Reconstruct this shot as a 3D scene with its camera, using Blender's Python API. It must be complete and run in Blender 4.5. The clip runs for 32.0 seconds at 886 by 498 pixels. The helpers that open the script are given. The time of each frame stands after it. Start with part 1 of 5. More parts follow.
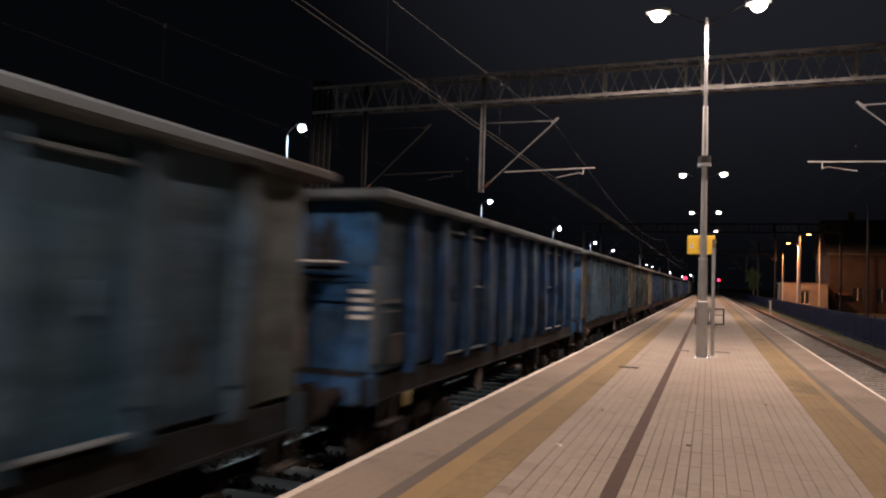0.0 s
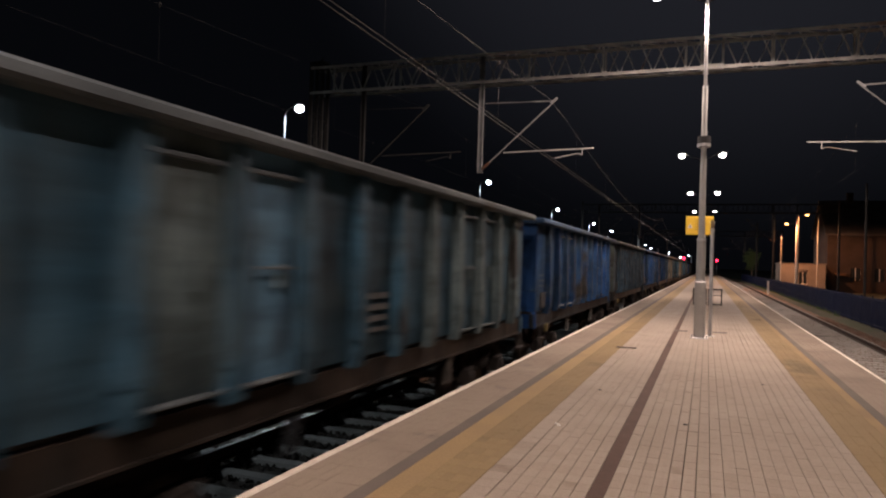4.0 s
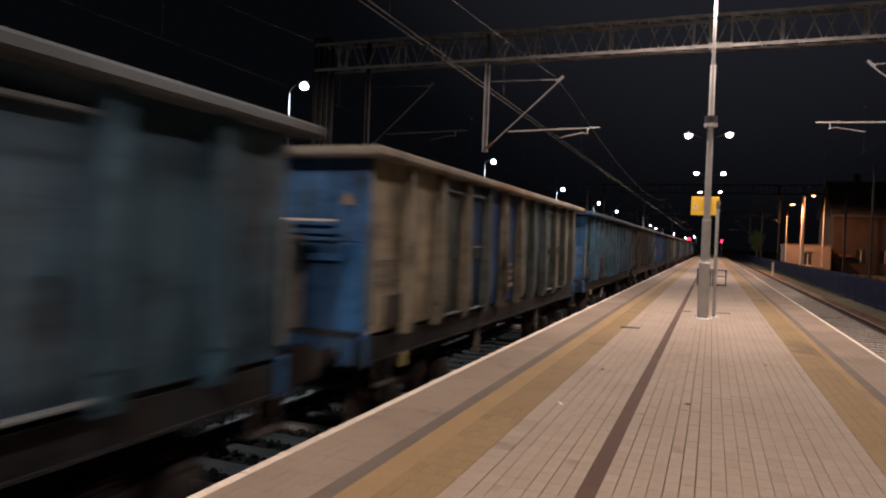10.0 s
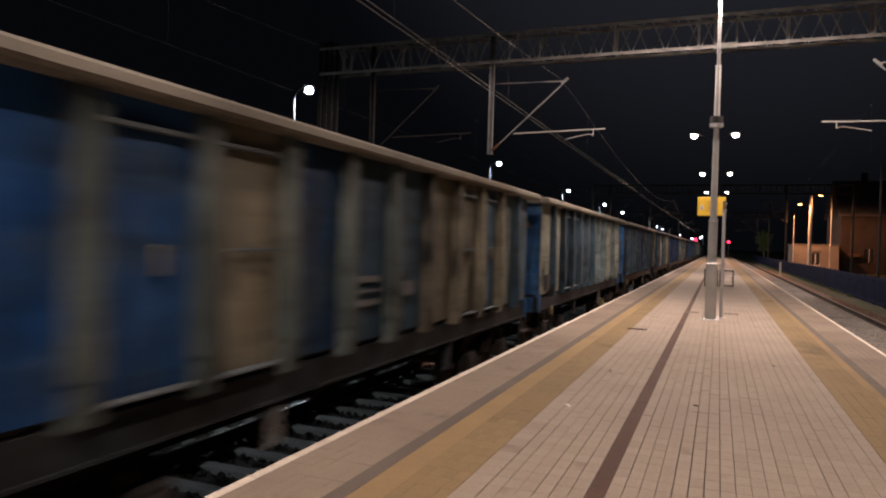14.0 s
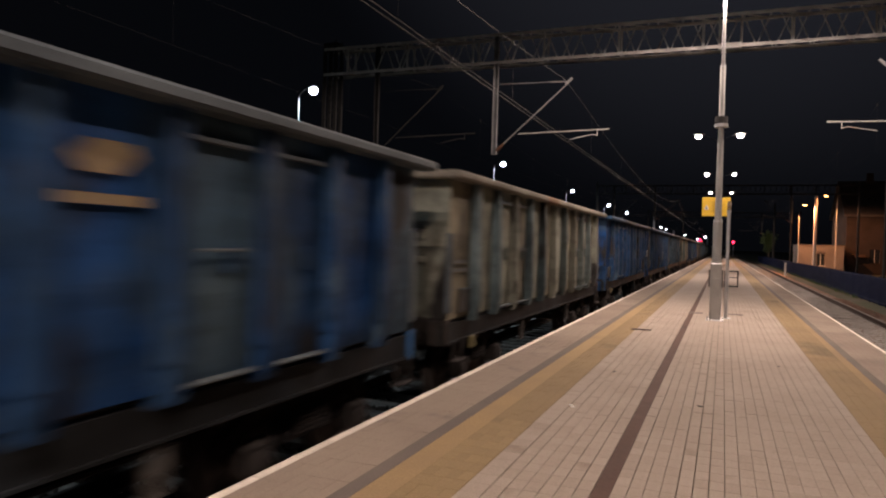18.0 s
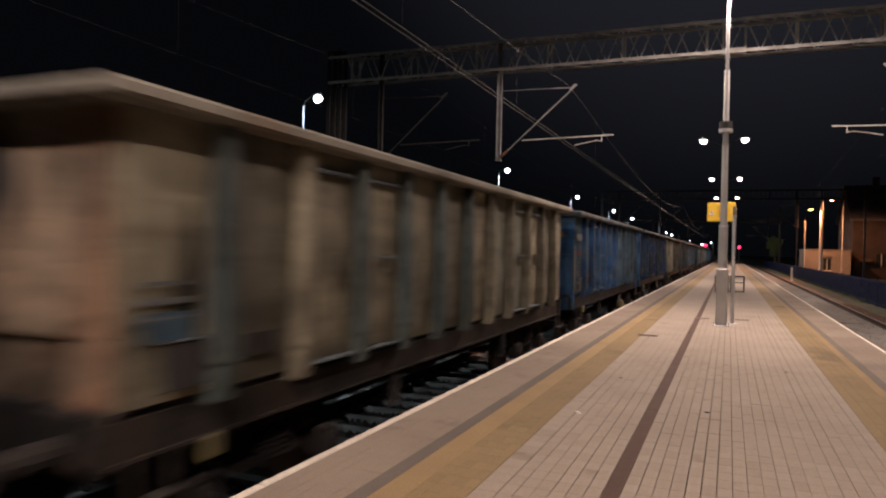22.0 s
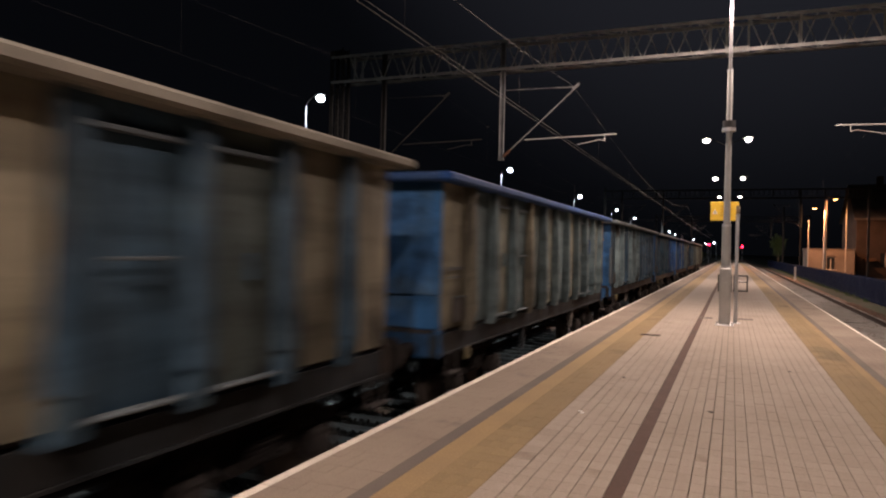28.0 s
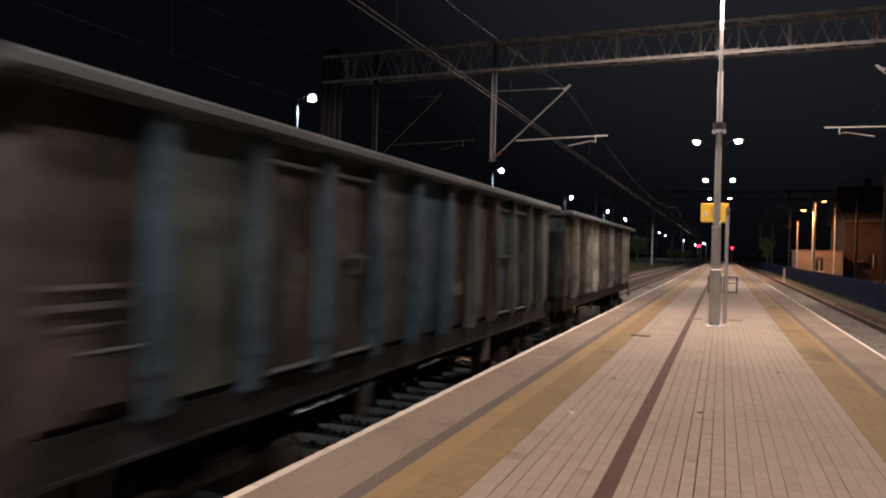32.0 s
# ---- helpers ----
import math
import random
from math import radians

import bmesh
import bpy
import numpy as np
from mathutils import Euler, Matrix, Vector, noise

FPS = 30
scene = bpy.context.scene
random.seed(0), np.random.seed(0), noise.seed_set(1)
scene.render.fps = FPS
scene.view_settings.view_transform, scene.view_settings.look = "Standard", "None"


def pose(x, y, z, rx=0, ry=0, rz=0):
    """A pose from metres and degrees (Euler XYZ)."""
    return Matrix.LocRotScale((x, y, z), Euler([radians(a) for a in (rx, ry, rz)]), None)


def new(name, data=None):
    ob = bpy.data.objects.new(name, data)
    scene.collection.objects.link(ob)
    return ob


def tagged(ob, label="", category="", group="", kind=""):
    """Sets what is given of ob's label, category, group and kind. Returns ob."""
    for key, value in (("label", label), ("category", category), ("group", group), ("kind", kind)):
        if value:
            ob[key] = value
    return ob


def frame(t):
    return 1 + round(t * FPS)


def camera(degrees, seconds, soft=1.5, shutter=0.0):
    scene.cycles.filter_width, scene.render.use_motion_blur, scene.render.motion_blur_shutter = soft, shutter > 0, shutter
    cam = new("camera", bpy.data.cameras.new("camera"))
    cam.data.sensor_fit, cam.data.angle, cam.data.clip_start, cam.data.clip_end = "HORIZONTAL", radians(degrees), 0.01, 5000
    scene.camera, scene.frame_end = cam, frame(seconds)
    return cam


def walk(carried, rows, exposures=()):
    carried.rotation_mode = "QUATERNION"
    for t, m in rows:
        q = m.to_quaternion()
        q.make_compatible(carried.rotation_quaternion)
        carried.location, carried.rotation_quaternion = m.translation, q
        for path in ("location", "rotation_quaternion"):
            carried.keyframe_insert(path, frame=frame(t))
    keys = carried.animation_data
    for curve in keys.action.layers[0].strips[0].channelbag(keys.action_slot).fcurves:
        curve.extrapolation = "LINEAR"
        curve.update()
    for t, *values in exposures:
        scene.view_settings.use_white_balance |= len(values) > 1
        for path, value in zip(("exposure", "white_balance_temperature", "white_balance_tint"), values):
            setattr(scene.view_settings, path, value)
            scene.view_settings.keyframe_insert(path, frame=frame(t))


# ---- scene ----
EYE = (0.0, 0.0, 1.68)          # over the platform's paving, which is z = 0
RAIL = -0.76                    # top of the rails
LEFT_TRACK, RIGHT_TRACK, FAR_TRACK = -4.90, 4.62, -9.45
cam = camera(65.02, 32.0, soft=2.1, shutter=0.55)
PATH = [  # seconds, degrees turned left of the track, up, leaning left
    (0.0, 21.00, 2.45, 1.86),
    (0.5, 20.89, 2.33, 1.90),
    (1.0, 20.94, 2.01, 2.01),
    (1.5, 20.92, 1.74, 1.99),
    (2.0, 20.92, 1.61, 2.09),
    (2.5, 20.71, 1.49, 2.27),
    (3.0, 20.59, 1.63, 2.36),
    (3.5, 20.83, 1.31, 1.83),
    (5.5, 20.88, 0.52, 1.84),
    (6.0, 20.88, 0.46, 1.82),
    (6.5, 21.09, 0.10, 1.79),
    (7.0, 21.03, 0.04, 1.68),
    (7.5, 20.94, 0.41, 1.79),
    (8.0, 21.03, 0.50, 1.73),
    (8.5, 21.36, 0.35, 1.68),
    (9.0, 21.44, 0.23, 1.56),
    (9.5, 21.25, -0.37, 1.62),
    (10.0, 21.13, -0.85, 2.11),
    (10.5, 21.50, -0.68, 2.27),
    (11.0, 21.83, -0.84, 2.01),
    (11.5, 21.87, -0.95, 2.21),
    (12.0, 21.98, -0.81, 2.24),
    (12.5, 21.38, -0.79, 2.17),
    (13.0, 21.15, -0.34, 1.82),
    (13.5, 21.46, -0.45, 1.71),
    (14.0, 21.63, -0.65, 1.67),
    (14.5, 21.63, -0.47, 1.52),
    (16.5, 21.85, -0.31, 2.24),
    (17.0, 22.13, -0.46, 2.02),
    (17.5, 22.06, -0.50, 1.89),
    (18.0, 21.96, -0.63, 1.69),
    (18.5, 21.77, -0.88, 1.59),
    (19.0, 21.70, -0.81, 1.41),
    (19.5, 21.64, -0.75, 1.42),
    (20.0, 21.66, -0.73, 1.29),
    (20.5, 21.76, -0.80, 1.00),
    (21.0, 21.93, -0.47, 1.19),
    (21.5, 22.18, -0.13, 1.31),
    (22.0, 22.38, -0.09, 1.38),
    (22.5, 22.65, -0.40, 1.57),
    (23.0, 22.56, -0.57, 1.87),
    (23.5, 22.46, -0.72, 1.91),
    (24.0, 22.33, -0.60, 1.97),
    (24.5, 22.67, -0.50, 1.74),
    (25.0, 22.70, -0.42, 1.74),
    (25.5, 22.82, -0.18, 1.90),
    (27.5, 22.80, -0.55, 1.50),
    (28.0, 22.61, -0.13, 1.33),
    (28.5, 22.62, -0.23, 1.26),
    (29.0, 22.48, -0.06, 1.28),
    (29.5, 22.19, -0.12, 1.57),
    (30.0, 22.16, -0.29, 1.62),
    (30.5, 22.07, -0.03, 1.51),
    (31.0, 22.05, 0.05, 1.48),
    (31.5, 21.97, -0.22, 1.57),
    (32.0, 21.89, -0.07, 1.49),
]
walk(cam, [(t, pose(*EYE, 90 + up, 0, left) @ pose(0, 0, 0, 0, 0, lean)) for t, left, up, lean in PATH],
     exposures=[(0.0, 0.13), (3.5, 0.14), (6.0, 0.20), (32.0, 0.22)])

# ---- night sky and exposure ----
world = bpy.data.worlds.new("night")
scene.world = world
world.use_nodes = True
sky_nodes, sky_links = world.node_tree.nodes, world.node_tree.links
where, lean_to, spread, tint = (sky_nodes.new("ShaderNode" + kind) for kind in ("TexCoord", "VectorMath", "MapRange", "Mix"))
lean_to.operation, spread.interpolation_type, tint.data_type = "DOT_PRODUCT", "SMOOTHSTEP", "RGBA"
lean_to.inputs[1].default_value = Vector((0.03, 0.82, 0.572)).normalized()      # lens haze about the lamps, put into the sky colour, brightest ahead and high up
spread.inputs[1].default_value, spread.inputs[2].default_value = 0.82, 1.0
tint.inputs[6].default_value, tint.inputs[7].default_value = (0.0015, 0.0017, 0.0024, 1), (0.0126, 0.0130, 0.0170, 1)
sky_links.new(where.outputs["Generated"], lean_to.inputs[0])
sky_links.new(lean_to.outputs["Value"], spread.inputs[0])
sky_links.new(spread.outputs[0], tint.inputs[0])
sky_links.new(tint.outputs[2], sky_nodes["Background"].inputs[0])

WARM, COOL, SODIUM = (1.0, 0.765, 0.665), (0.78, 0.90, 1.0), (1.0, 0.385, 0.15)
PLATFORM_LAMPS = [-1.6, 17.72, 44.1, 66.7, 88.9, 111.0, 133.0]
LED_ROW = [(-24.3, -3.0 + 39.6 * i) for i in range(5)] + [(-24.9, 191.0), (-26.0, 313.0), (-27.0, 360.0), (-24.6, 486.0)]


def lamp(name, place, colour, watts, radius=0.09, kind="SPOT", blend=0.14):
    data = bpy.data.lights.new(name, kind)     # as a rule a downward luminaire with a cut-off near the horizontal
    data.color, data.energy, data.shadow_soft_size = colour, watts, radius
    if kind == "SPOT":
        data.spot_size, data.spot_blend = radians(180), blend
    ob = new(name, data)
    ob.location = place
    return ob


for i, y in enumerate(PLATFORM_LAMPS):
    cx = -0.14 if i < 2 else -0.43
    for side in (-1, 1):
        lamp("platform_light", (cx + side * 1.14, y, 8.04), WARM, (1620, 1950, 1560, 1300)[min(i, 3)])
for x, y in LED_ROW:
    lamp("street_light", (x + 0.66, y, 10.33), COOL, 2600, blend=0.42)
lamp("sodium_light", (8.57, 89.9, 6.95), SODIUM, 4200)
lamp("sodium_light", (10.68, 89.9, 7.98), SODIUM, 600)

# ---- materials ----
def nodes_of(name):
    m = bpy.data.materials.new(name)
    m.use_nodes = True
    return m, m.node_tree.nodes, m.node_tree.links, m.node_tree.nodes["Principled BSDF"]


def surface(name, base, second, rough=0.8, metal=0.0, coarse=1.2, fine=30.0, stretch=(1, 1, 1), low=0.4, high=0.65,
            stain=None, stain_amount=0.0, stain_scale=0.5, bump=0.25, speckle=0.25, vary=0.12, gloss=None, fade=None, mottle=0.0):
    """A weathered surface: two colours mixed by a coarse noise, a fine grain, stains with their own shapes, and relief."""
    m, n, l, out = nodes_of(name)
    co, info = n.new("ShaderNodeTexCoord"), n.new("ShaderNodeObjectInfo")
    shift = n.new("ShaderNodeVectorMath")
    shift.operation = "MULTIPLY_ADD"
    l.new(info.outputs["Random"], shift.inputs[0])
    shift.inputs[1].default_value = (37.0, 53.0, 71.0)
    l.new(co.outputs["Object"], shift.inputs[2])
    scaled = n.new("ShaderNodeVectorMath")
    scaled.operation = "MULTIPLY"
    l.new(shift.outputs[0], scaled.inputs[0])
    scaled.inputs[1].default_value = stretch

    def noise_at(scale, detail, vector):
        t = n.new("ShaderNodeTexNoise")
        t.inputs["Scale"].default_value, t.inputs["Detail"].default_value = scale, detail
        l.new(vector.outputs[0], t.inputs["Vector"])
        return t

    def ramp(source, a, b):
        r = n.new("ShaderNodeMapRange")
        r.inputs[1].default_value, r.inputs[2].default_value = a, b
        l.new(source, r.inputs[0])
        return r.outputs[0]

    def mix(factor, a, b):
        x = n.new("ShaderNodeMix")
        x.data_type = "RGBA"
        if hasattr(factor, "links"):
            l.new(factor, x.inputs[0])
        else:
            x.inputs[0].default_value = factor
        for socket, value in ((x.inputs[6], a), (x.inputs[7], b)):
            if hasattr(value, "links"):
                l.new(value, socket)
            else:
                socket.default_value = (*value, 1)
        return x.outputs[2]

    big, grain = noise_at(coarse, 6, scaled), noise_at(fine, 5, shift)
    colour = mix(ramp(big.outputs[0], low, high), base, second)
    if fade:        # washed-out and over-painted patches
        worn = noise_at(1.7, 7, shift)
        half = n.new("ShaderNodeMath")
        half.operation = "MULTIPLY"
        l.new(ramp(worn.outputs[0], 0.50, 0.66), half.inputs[0])
        half.inputs[1].default_value = 0.55
        colour = mix(half.outputs[0], colour, fade)
    if stain:
        spots = noise_at(stain_scale, 8, scaled)
        colour = mix(ramp(spots.outputs[0], 0.66 - stain_amount, 0.74 - stain_amount), colour, stain)
    if mottle:      # broad grime and rain streaks
        tall = n.new("ShaderNodeVectorMath")
        tall.operation = "MULTIPLY"
        l.new(shift.outputs[0], tall.inputs[0])
        tall.inputs[1].default_value = (1, 1, 0.12)
        flat = n.new("ShaderNodeVectorMath")
        flat.operation = "MULTIPLY"
        l.new(shift.outputs[0], flat.inputs[0])
        flat.inputs[1].default_value = (1, 0.35, 2.2)
        for source, a, b, keep in ((noise_at(0.9, 3, shift), 0.40, 0.62, 1 - mottle), (noise_at(9.0, 4, tall), 0.45, 0.70, 1 - 0.8 * mottle), (noise_at(2.0, 5, flat), 0.46, 0.68, 1 - mottle)):
            shade = n.new("ShaderNodeVectorMath")
            shade.operation = "SCALE"
            l.new(colour, shade.inputs[0])
            level = n.new("ShaderNodeMapRange")
            level.inputs[1].default_value, level.inputs[2].default_value = a, b
            level.inputs[3].default_value, level.inputs[4].default_value = 1.12, keep
            l.new(source.outputs[0], level.inputs[0])
            l.new(level.outputs[0], shade.inputs["Scale"])
            colour = shade.outputs[0]
    value = n.new("ShaderNodeHueSaturation")
    l.new(colour, value.inputs["Color"])
    a, b = n.new("ShaderNodeMath"), n.new("ShaderNodeMath")
    a.operation = b.operation = "MULTIPLY_ADD"
    l.new(grain.outputs[0], a.inputs[0])
    a.inputs[1].default_value, a.inputs[2].default_value = speckle * 2, 1 - speckle
    l.new(info.outputs["Random"], b.inputs[0])
    b.inputs[1].default_value = vary
    l.new(a.outputs[0], b.inputs[2])
    l.new(b.outputs[0], value.inputs["Value"])
    l.new(value.outputs[0], out.inputs["Base Color"])
    rr = n.new("ShaderNodeMapRange")
    l.new(big.outputs[0], rr.inputs[0])
    rr.inputs[3].default_value, rr.inputs[4].default_value = max(rough - 0.12, 0.05), min(rough + 0.12, 1)
    l.new(rr.outputs[0], out.inputs["Roughness"])
    out.inputs["Metallic"].default_value = metal
    out.inputs["Specular IOR Level"].default_value = gloss if gloss is not None else 0.2 if rough > 0.78 and not metal else 0.45
    if bump:
        bp = n.new("ShaderNodeBump")
        bp.inputs["Strength"].default_value, bp.inputs["Distance"].default_value = bump, 0.006
        l.new(grain.outputs[0], bp.inputs["Height"])
        l.new(bp.outputs[0], out.inputs["Normal"])
    return m


def glow(name, colour, strength):
    m, n, l, out = nodes_of(name)
    out.inputs["Base Color"].default_value = (*colour, 1)
    out.inputs["Emission Color"].default_value = (*colour, 1)
    out.inputs["Emission Strength"].default_value = strength
    return m


def paint(name, base, second, stain=(0.017, 0.0165, 0.016), amount=0.06, rough=0.66, fade=(0.034, 0.050, 0.056)):
    return surface(name, base, second, rough=rough, coarse=1.1, fine=26, stretch=(1, 1.3, 0.45), low=0.42, high=0.60,
                   stain=stain, stain_amount=amount, stain_scale=1.5, bump=0.3, speckle=0.35, vary=0.38, gloss=0.1, fade=fade, mottle=0.30)


M = {}
M["paver"] = surface("concrete_paver", (0.35, 0.296, 0.246), (0.318, 0.268, 0.223), rough=0.85, coarse=0.9, fine=60, stain=(0.245, 0.203, 0.166), stain_amount=0.0, stain_scale=0.7, bump=0.35, vary=0.02)
M["slab"] = surface("edge_slab", (0.27, 0.221, 0.176), (0.225, 0.184, 0.148), rough=0.86, coarse=0.8, fine=70, stain=(0.205, 0.172, 0.146), stain_amount=0.03, stain_scale=1.6, bump=0.4, vary=0.04)
M["band"] = surface("dark_band", (0.132, 0.111, 0.098), (0.16, 0.134, 0.117), rough=0.85, fine=60, bump=0.3)
M["yellow"] = surface("yellow_paver", (0.258, 0.187, 0.096), (0.230, 0.168, 0.092), rough=0.82, coarse=0.7, fine=55, stain=(0.165, 0.120, 0.066), stain_amount=0.06, stain_scale=0.6, bump=0.35)
M["orange"] = surface("worn_yellow_line", (0.30, 0.209, 0.103), (0.258, 0.184, 0.102), rough=0.8, coarse=1.0, fine=50, stain=(0.24, 0.17, 0.1), stain_amount=0.05)
M["white"] = surface("white_edge_paint", (0.72, 0.66, 0.58), (0.6, 0.54, 0.47), rough=0.75, coarse=2.0, fine=40, stain=(0.4, 0.35, 0.3), stain_amount=0.02)
M["joint"] = surface("joint_sand", (0.10, 0.082, 0.07), (0.075, 0.062, 0.055), rough=0.95)
M["drain"] = surface("drain_channel", (0.080, 0.046, 0.036), (0.102, 0.062, 0.049), rough=0.85, coarse=3, stain=(0.05, 0.035, 0.03), stain_amount=0.05)
M["concrete"] = surface("rough_concrete", (0.36, 0.34, 0.315), (0.28, 0.265, 0.245), rough=0.9, coarse=1.5, fine=35, stain=(0.12, 0.11, 0.1), stain_amount=0.05, bump=0.5)
M["ballast"] = surface("ballast", (0.135, 0.112, 0.098), (0.085, 0.071, 0.063), rough=0.95, coarse=6, fine=40, bump=0.8)
# reddened stone: part of the orange lamplight is put into this colour
M["ballast_rust"] = surface("orange_tinted_ballast", (0.20, 0.125, 0.092), (0.125, 0.08, 0.062), rough=0.95, coarse=5, fine=40, bump=0.8)
M["soil"] = surface("dark_ground", (0.055, 0.06, 0.035), (0.08, 0.07, 0.05), rough=1.0, coarse=0.4, fine=12, bump=0.6)
M["grass"] = surface("grass_blades", (0.06, 0.095, 0.03), (0.09, 0.105, 0.04), rough=0.9, coarse=0.6, fine=10, bump=0)
M["leaf"] = surface("leaves", (0.05, 0.085, 0.025), (0.085, 0.11, 0.035), rough=0.75, coarse=0.8, fine=6, bump=0)
M["bark"] = surface("bark", (0.11, 0.085, 0.06), (0.07, 0.055, 0.04), rough=0.95, coarse=5, stretch=(1, 1, 0.2), bump=0.8)
M["rail"] = surface("rail_rust", (0.10, 0.055, 0.035), (0.07, 0.042, 0.03), rough=0.75, metal=0.3, coarse=4)
M["rail_dull"] = surface("unused_rail_rust", (0.045, 0.027, 0.02), (0.03, 0.02, 0.016), rough=0.85, coarse=4)
M["railhead"] = surface("polished_rail_head", (0.2, 0.19, 0.18), (0.15, 0.142, 0.135), rough=0.5, metal=1.0, coarse=3, bump=0.05, speckle=0.05)
M["galv"] = surface("galvanised_steel", (0.52, 0.52, 0.52), (0.42, 0.42, 0.43), rough=0.48, metal=0.75, coarse=5, fine=20, bump=0.06, speckle=0.12)
M["postpaint"] = surface("grey_post_paint", (0.40, 0.40, 0.385), (0.34, 0.34, 0.33), rough=0.5, metal=0.2, coarse=3, fine=30, stain=(0.25, 0.23, 0.21), stain_amount=0.0, bump=0.08, speckle=0.1)
M["gantry"] = surface("gantry_steel", (0.36, 0.356, 0.345), (0.27, 0.265, 0.255), rough=0.6, metal=0.35, coarse=3, fine=25, stain=(0.16, 0.09, 0.05), stain_amount=0.04, bump=0.15)
M["shaft_steel"] = surface("smooth_galvanised_tube", (0.27, 0.272, 0.275), (0.22, 0.222, 0.225), rough=0.34, metal=0.7, coarse=5, fine=20, bump=0.03, speckle=0.08)
# darker than the truss steel of the gantry
M["cantilever"] = surface("dark_galvanised_steel", (0.14, 0.143, 0.148), (0.095, 0.097, 0.10), rough=0.65, metal=0.3, coarse=3, fine=25, stain=(0.10, 0.07, 0.05), stain_amount=0.04, bump=0.15)
# steel coloured near black to stand for parts that little light reaches
M["far_steel"] = surface("unlit_steel", (0.022, 0.022, 0.022), (0.016, 0.016, 0.016), rough=0.85, coarse=3, fine=25, bump=0.1)
M["dark"] = surface("dark_metal", (0.03, 0.03, 0.032), (0.045, 0.042, 0.04), rough=0.6, metal=0.3, bump=0.1)
M["wire"] = surface("copper_wire", (0.075, 0.072, 0.07), (0.052, 0.05, 0.049), rough=0.5, metal=0.5, bump=0)
M["insulator"] = surface("brown_ceramic", (0.12, 0.06, 0.04), (0.09, 0.05, 0.035), rough=0.25, bump=0)
M["sign"] = surface("yellow_sign", (0.86, 0.56, 0.03), (0.8, 0.52, 0.035), rough=0.45, fine=10, bump=0.02, speckle=0.04)
M["signink"] = surface("faded_sign_ink", (0.58, 0.36, 0.03), (0.62, 0.40, 0.03), rough=0.5, bump=0)
M["pole_white"] = surface("pale_pole_paint", (0.62, 0.63, 0.62), (0.5, 0.51, 0.5), rough=0.6, coarse=2, bump=0.1)
M["signblack"] = surface("sign_black", (0.05, 0.045, 0.04), (0.06, 0.05, 0.045), rough=0.5, bump=0)
M["signwhite"] = surface("sign_white", (0.75, 0.73, 0.7), (0.68, 0.66, 0.63), rough=0.5, bump=0)
M["fence"] = surface("blue_fence_paint", (0.0055, 0.010, 0.036), (0.0045, 0.008, 0.027), rough=0.7, metal=0.0, bump=0.05, gloss=0.08)
M["plaster"] = surface("plaster", (0.15, 0.127, 0.11), (0.115, 0.098, 0.086), rough=0.9, coarse=0.5, fine=18, stain=(0.10, 0.082, 0.07), stain_amount=0.05, stain_scale=0.4, bump=0.4)
M["brickwall"] = surface("old_render", (0.044, 0.030, 0.025), (0.031, 0.022, 0.018), rough=0.92, coarse=0.6, fine=14, stain=(0.045, 0.032, 0.026), stain_amount=0.08, stain_scale=0.3, bump=0.5)
M["roof"] = surface("roof_sheet", (0.10, 0.085, 0.075), (0.07, 0.06, 0.055), rough=0.8, coarse=1)
M["frame"] = surface("window_frame", (0.6, 0.57, 0.52), (0.5, 0.47, 0.43), rough=0.5, bump=0)
m, n, l, out = nodes_of("dark_window_glass")
out.inputs["Base Color"].default_value, out.inputs["Roughness"].default_value = (0.02, 0.022, 0.025, 1), 0.06
M["glass"] = m
M["lens_warm"] = glow("lamp_lens_warm", (1.0, 0.90, 0.78), 36)
M["lens_cool"] = glow("lamp_lens_cool", (0.80, 0.92, 1.0), 30)
M["lens_sodium"] = glow("lamp_lens_sodium", (1.0, 0.42, 0.12), 14)
M["red"] = glow("red_signal_lens", (1.0, 0.015, 0.05), 12)

# wagon paints, all weathered
DUST = (0.078, 0.071, 0.056)
M["navy"] = paint("navy_paint", (0.0080, 0.0260, 0.0680), (0.0120, 0.0285, 0.0580))
M["royal"] = paint("royal_blue_paint", (0.0085, 0.0360, 0.1150), (0.0120, 0.0345, 0.0860))
M["mid"] = paint("mid_blue_paint", (0.0205, 0.0700, 0.1620), (0.0250, 0.0620, 0.1320), amount=0.04)
M["sky"] = paint("pale_blue_paint", (0.0600, 0.1250, 0.1900), (0.0500, 0.1020, 0.1520), amount=0.07)
M["teal"] = paint("teal_paint", (0.0185, 0.0480, 0.0740), (0.0230, 0.0460, 0.0640))
M["slate"] = paint("slate_paint", (0.0230, 0.0440, 0.0660), (0.0270, 0.0450, 0.0620))
M["ash"] = paint("ash_grey_paint", (0.0690, 0.0930, 0.0990), (0.0520, 0.0740, 0.0810))
M["olive"] = paint("olive_grey_paint", (0.0520, 0.0640, 0.0600), (0.0390, 0.0500, 0.0500), fade=(0.052, 0.056, 0.048))
M["khaki"] = paint("khaki_paint", (0.1000, 0.0930, 0.0690), (0.0740, 0.0690, 0.0540), amount=0.07, fade=DUST)
M["brown"] = paint("brown_paint", (0.0440, 0.0410, 0.0360), (0.0315, 0.0300, 0.0275), amount=0.13, fade=(0.05, 0.046, 0.04))
M["tan"] = paint("tan_paint", (0.1740, 0.1590, 0.1150), (0.1300, 0.1170, 0.0870), amount=0.07, fade=DUST)
M["rust_tan"] = paint("rust_stained_tan_paint", (0.190, 0.142, 0.100), (0.150, 0.088, 0.056), amount=0.08, fade=DUST)
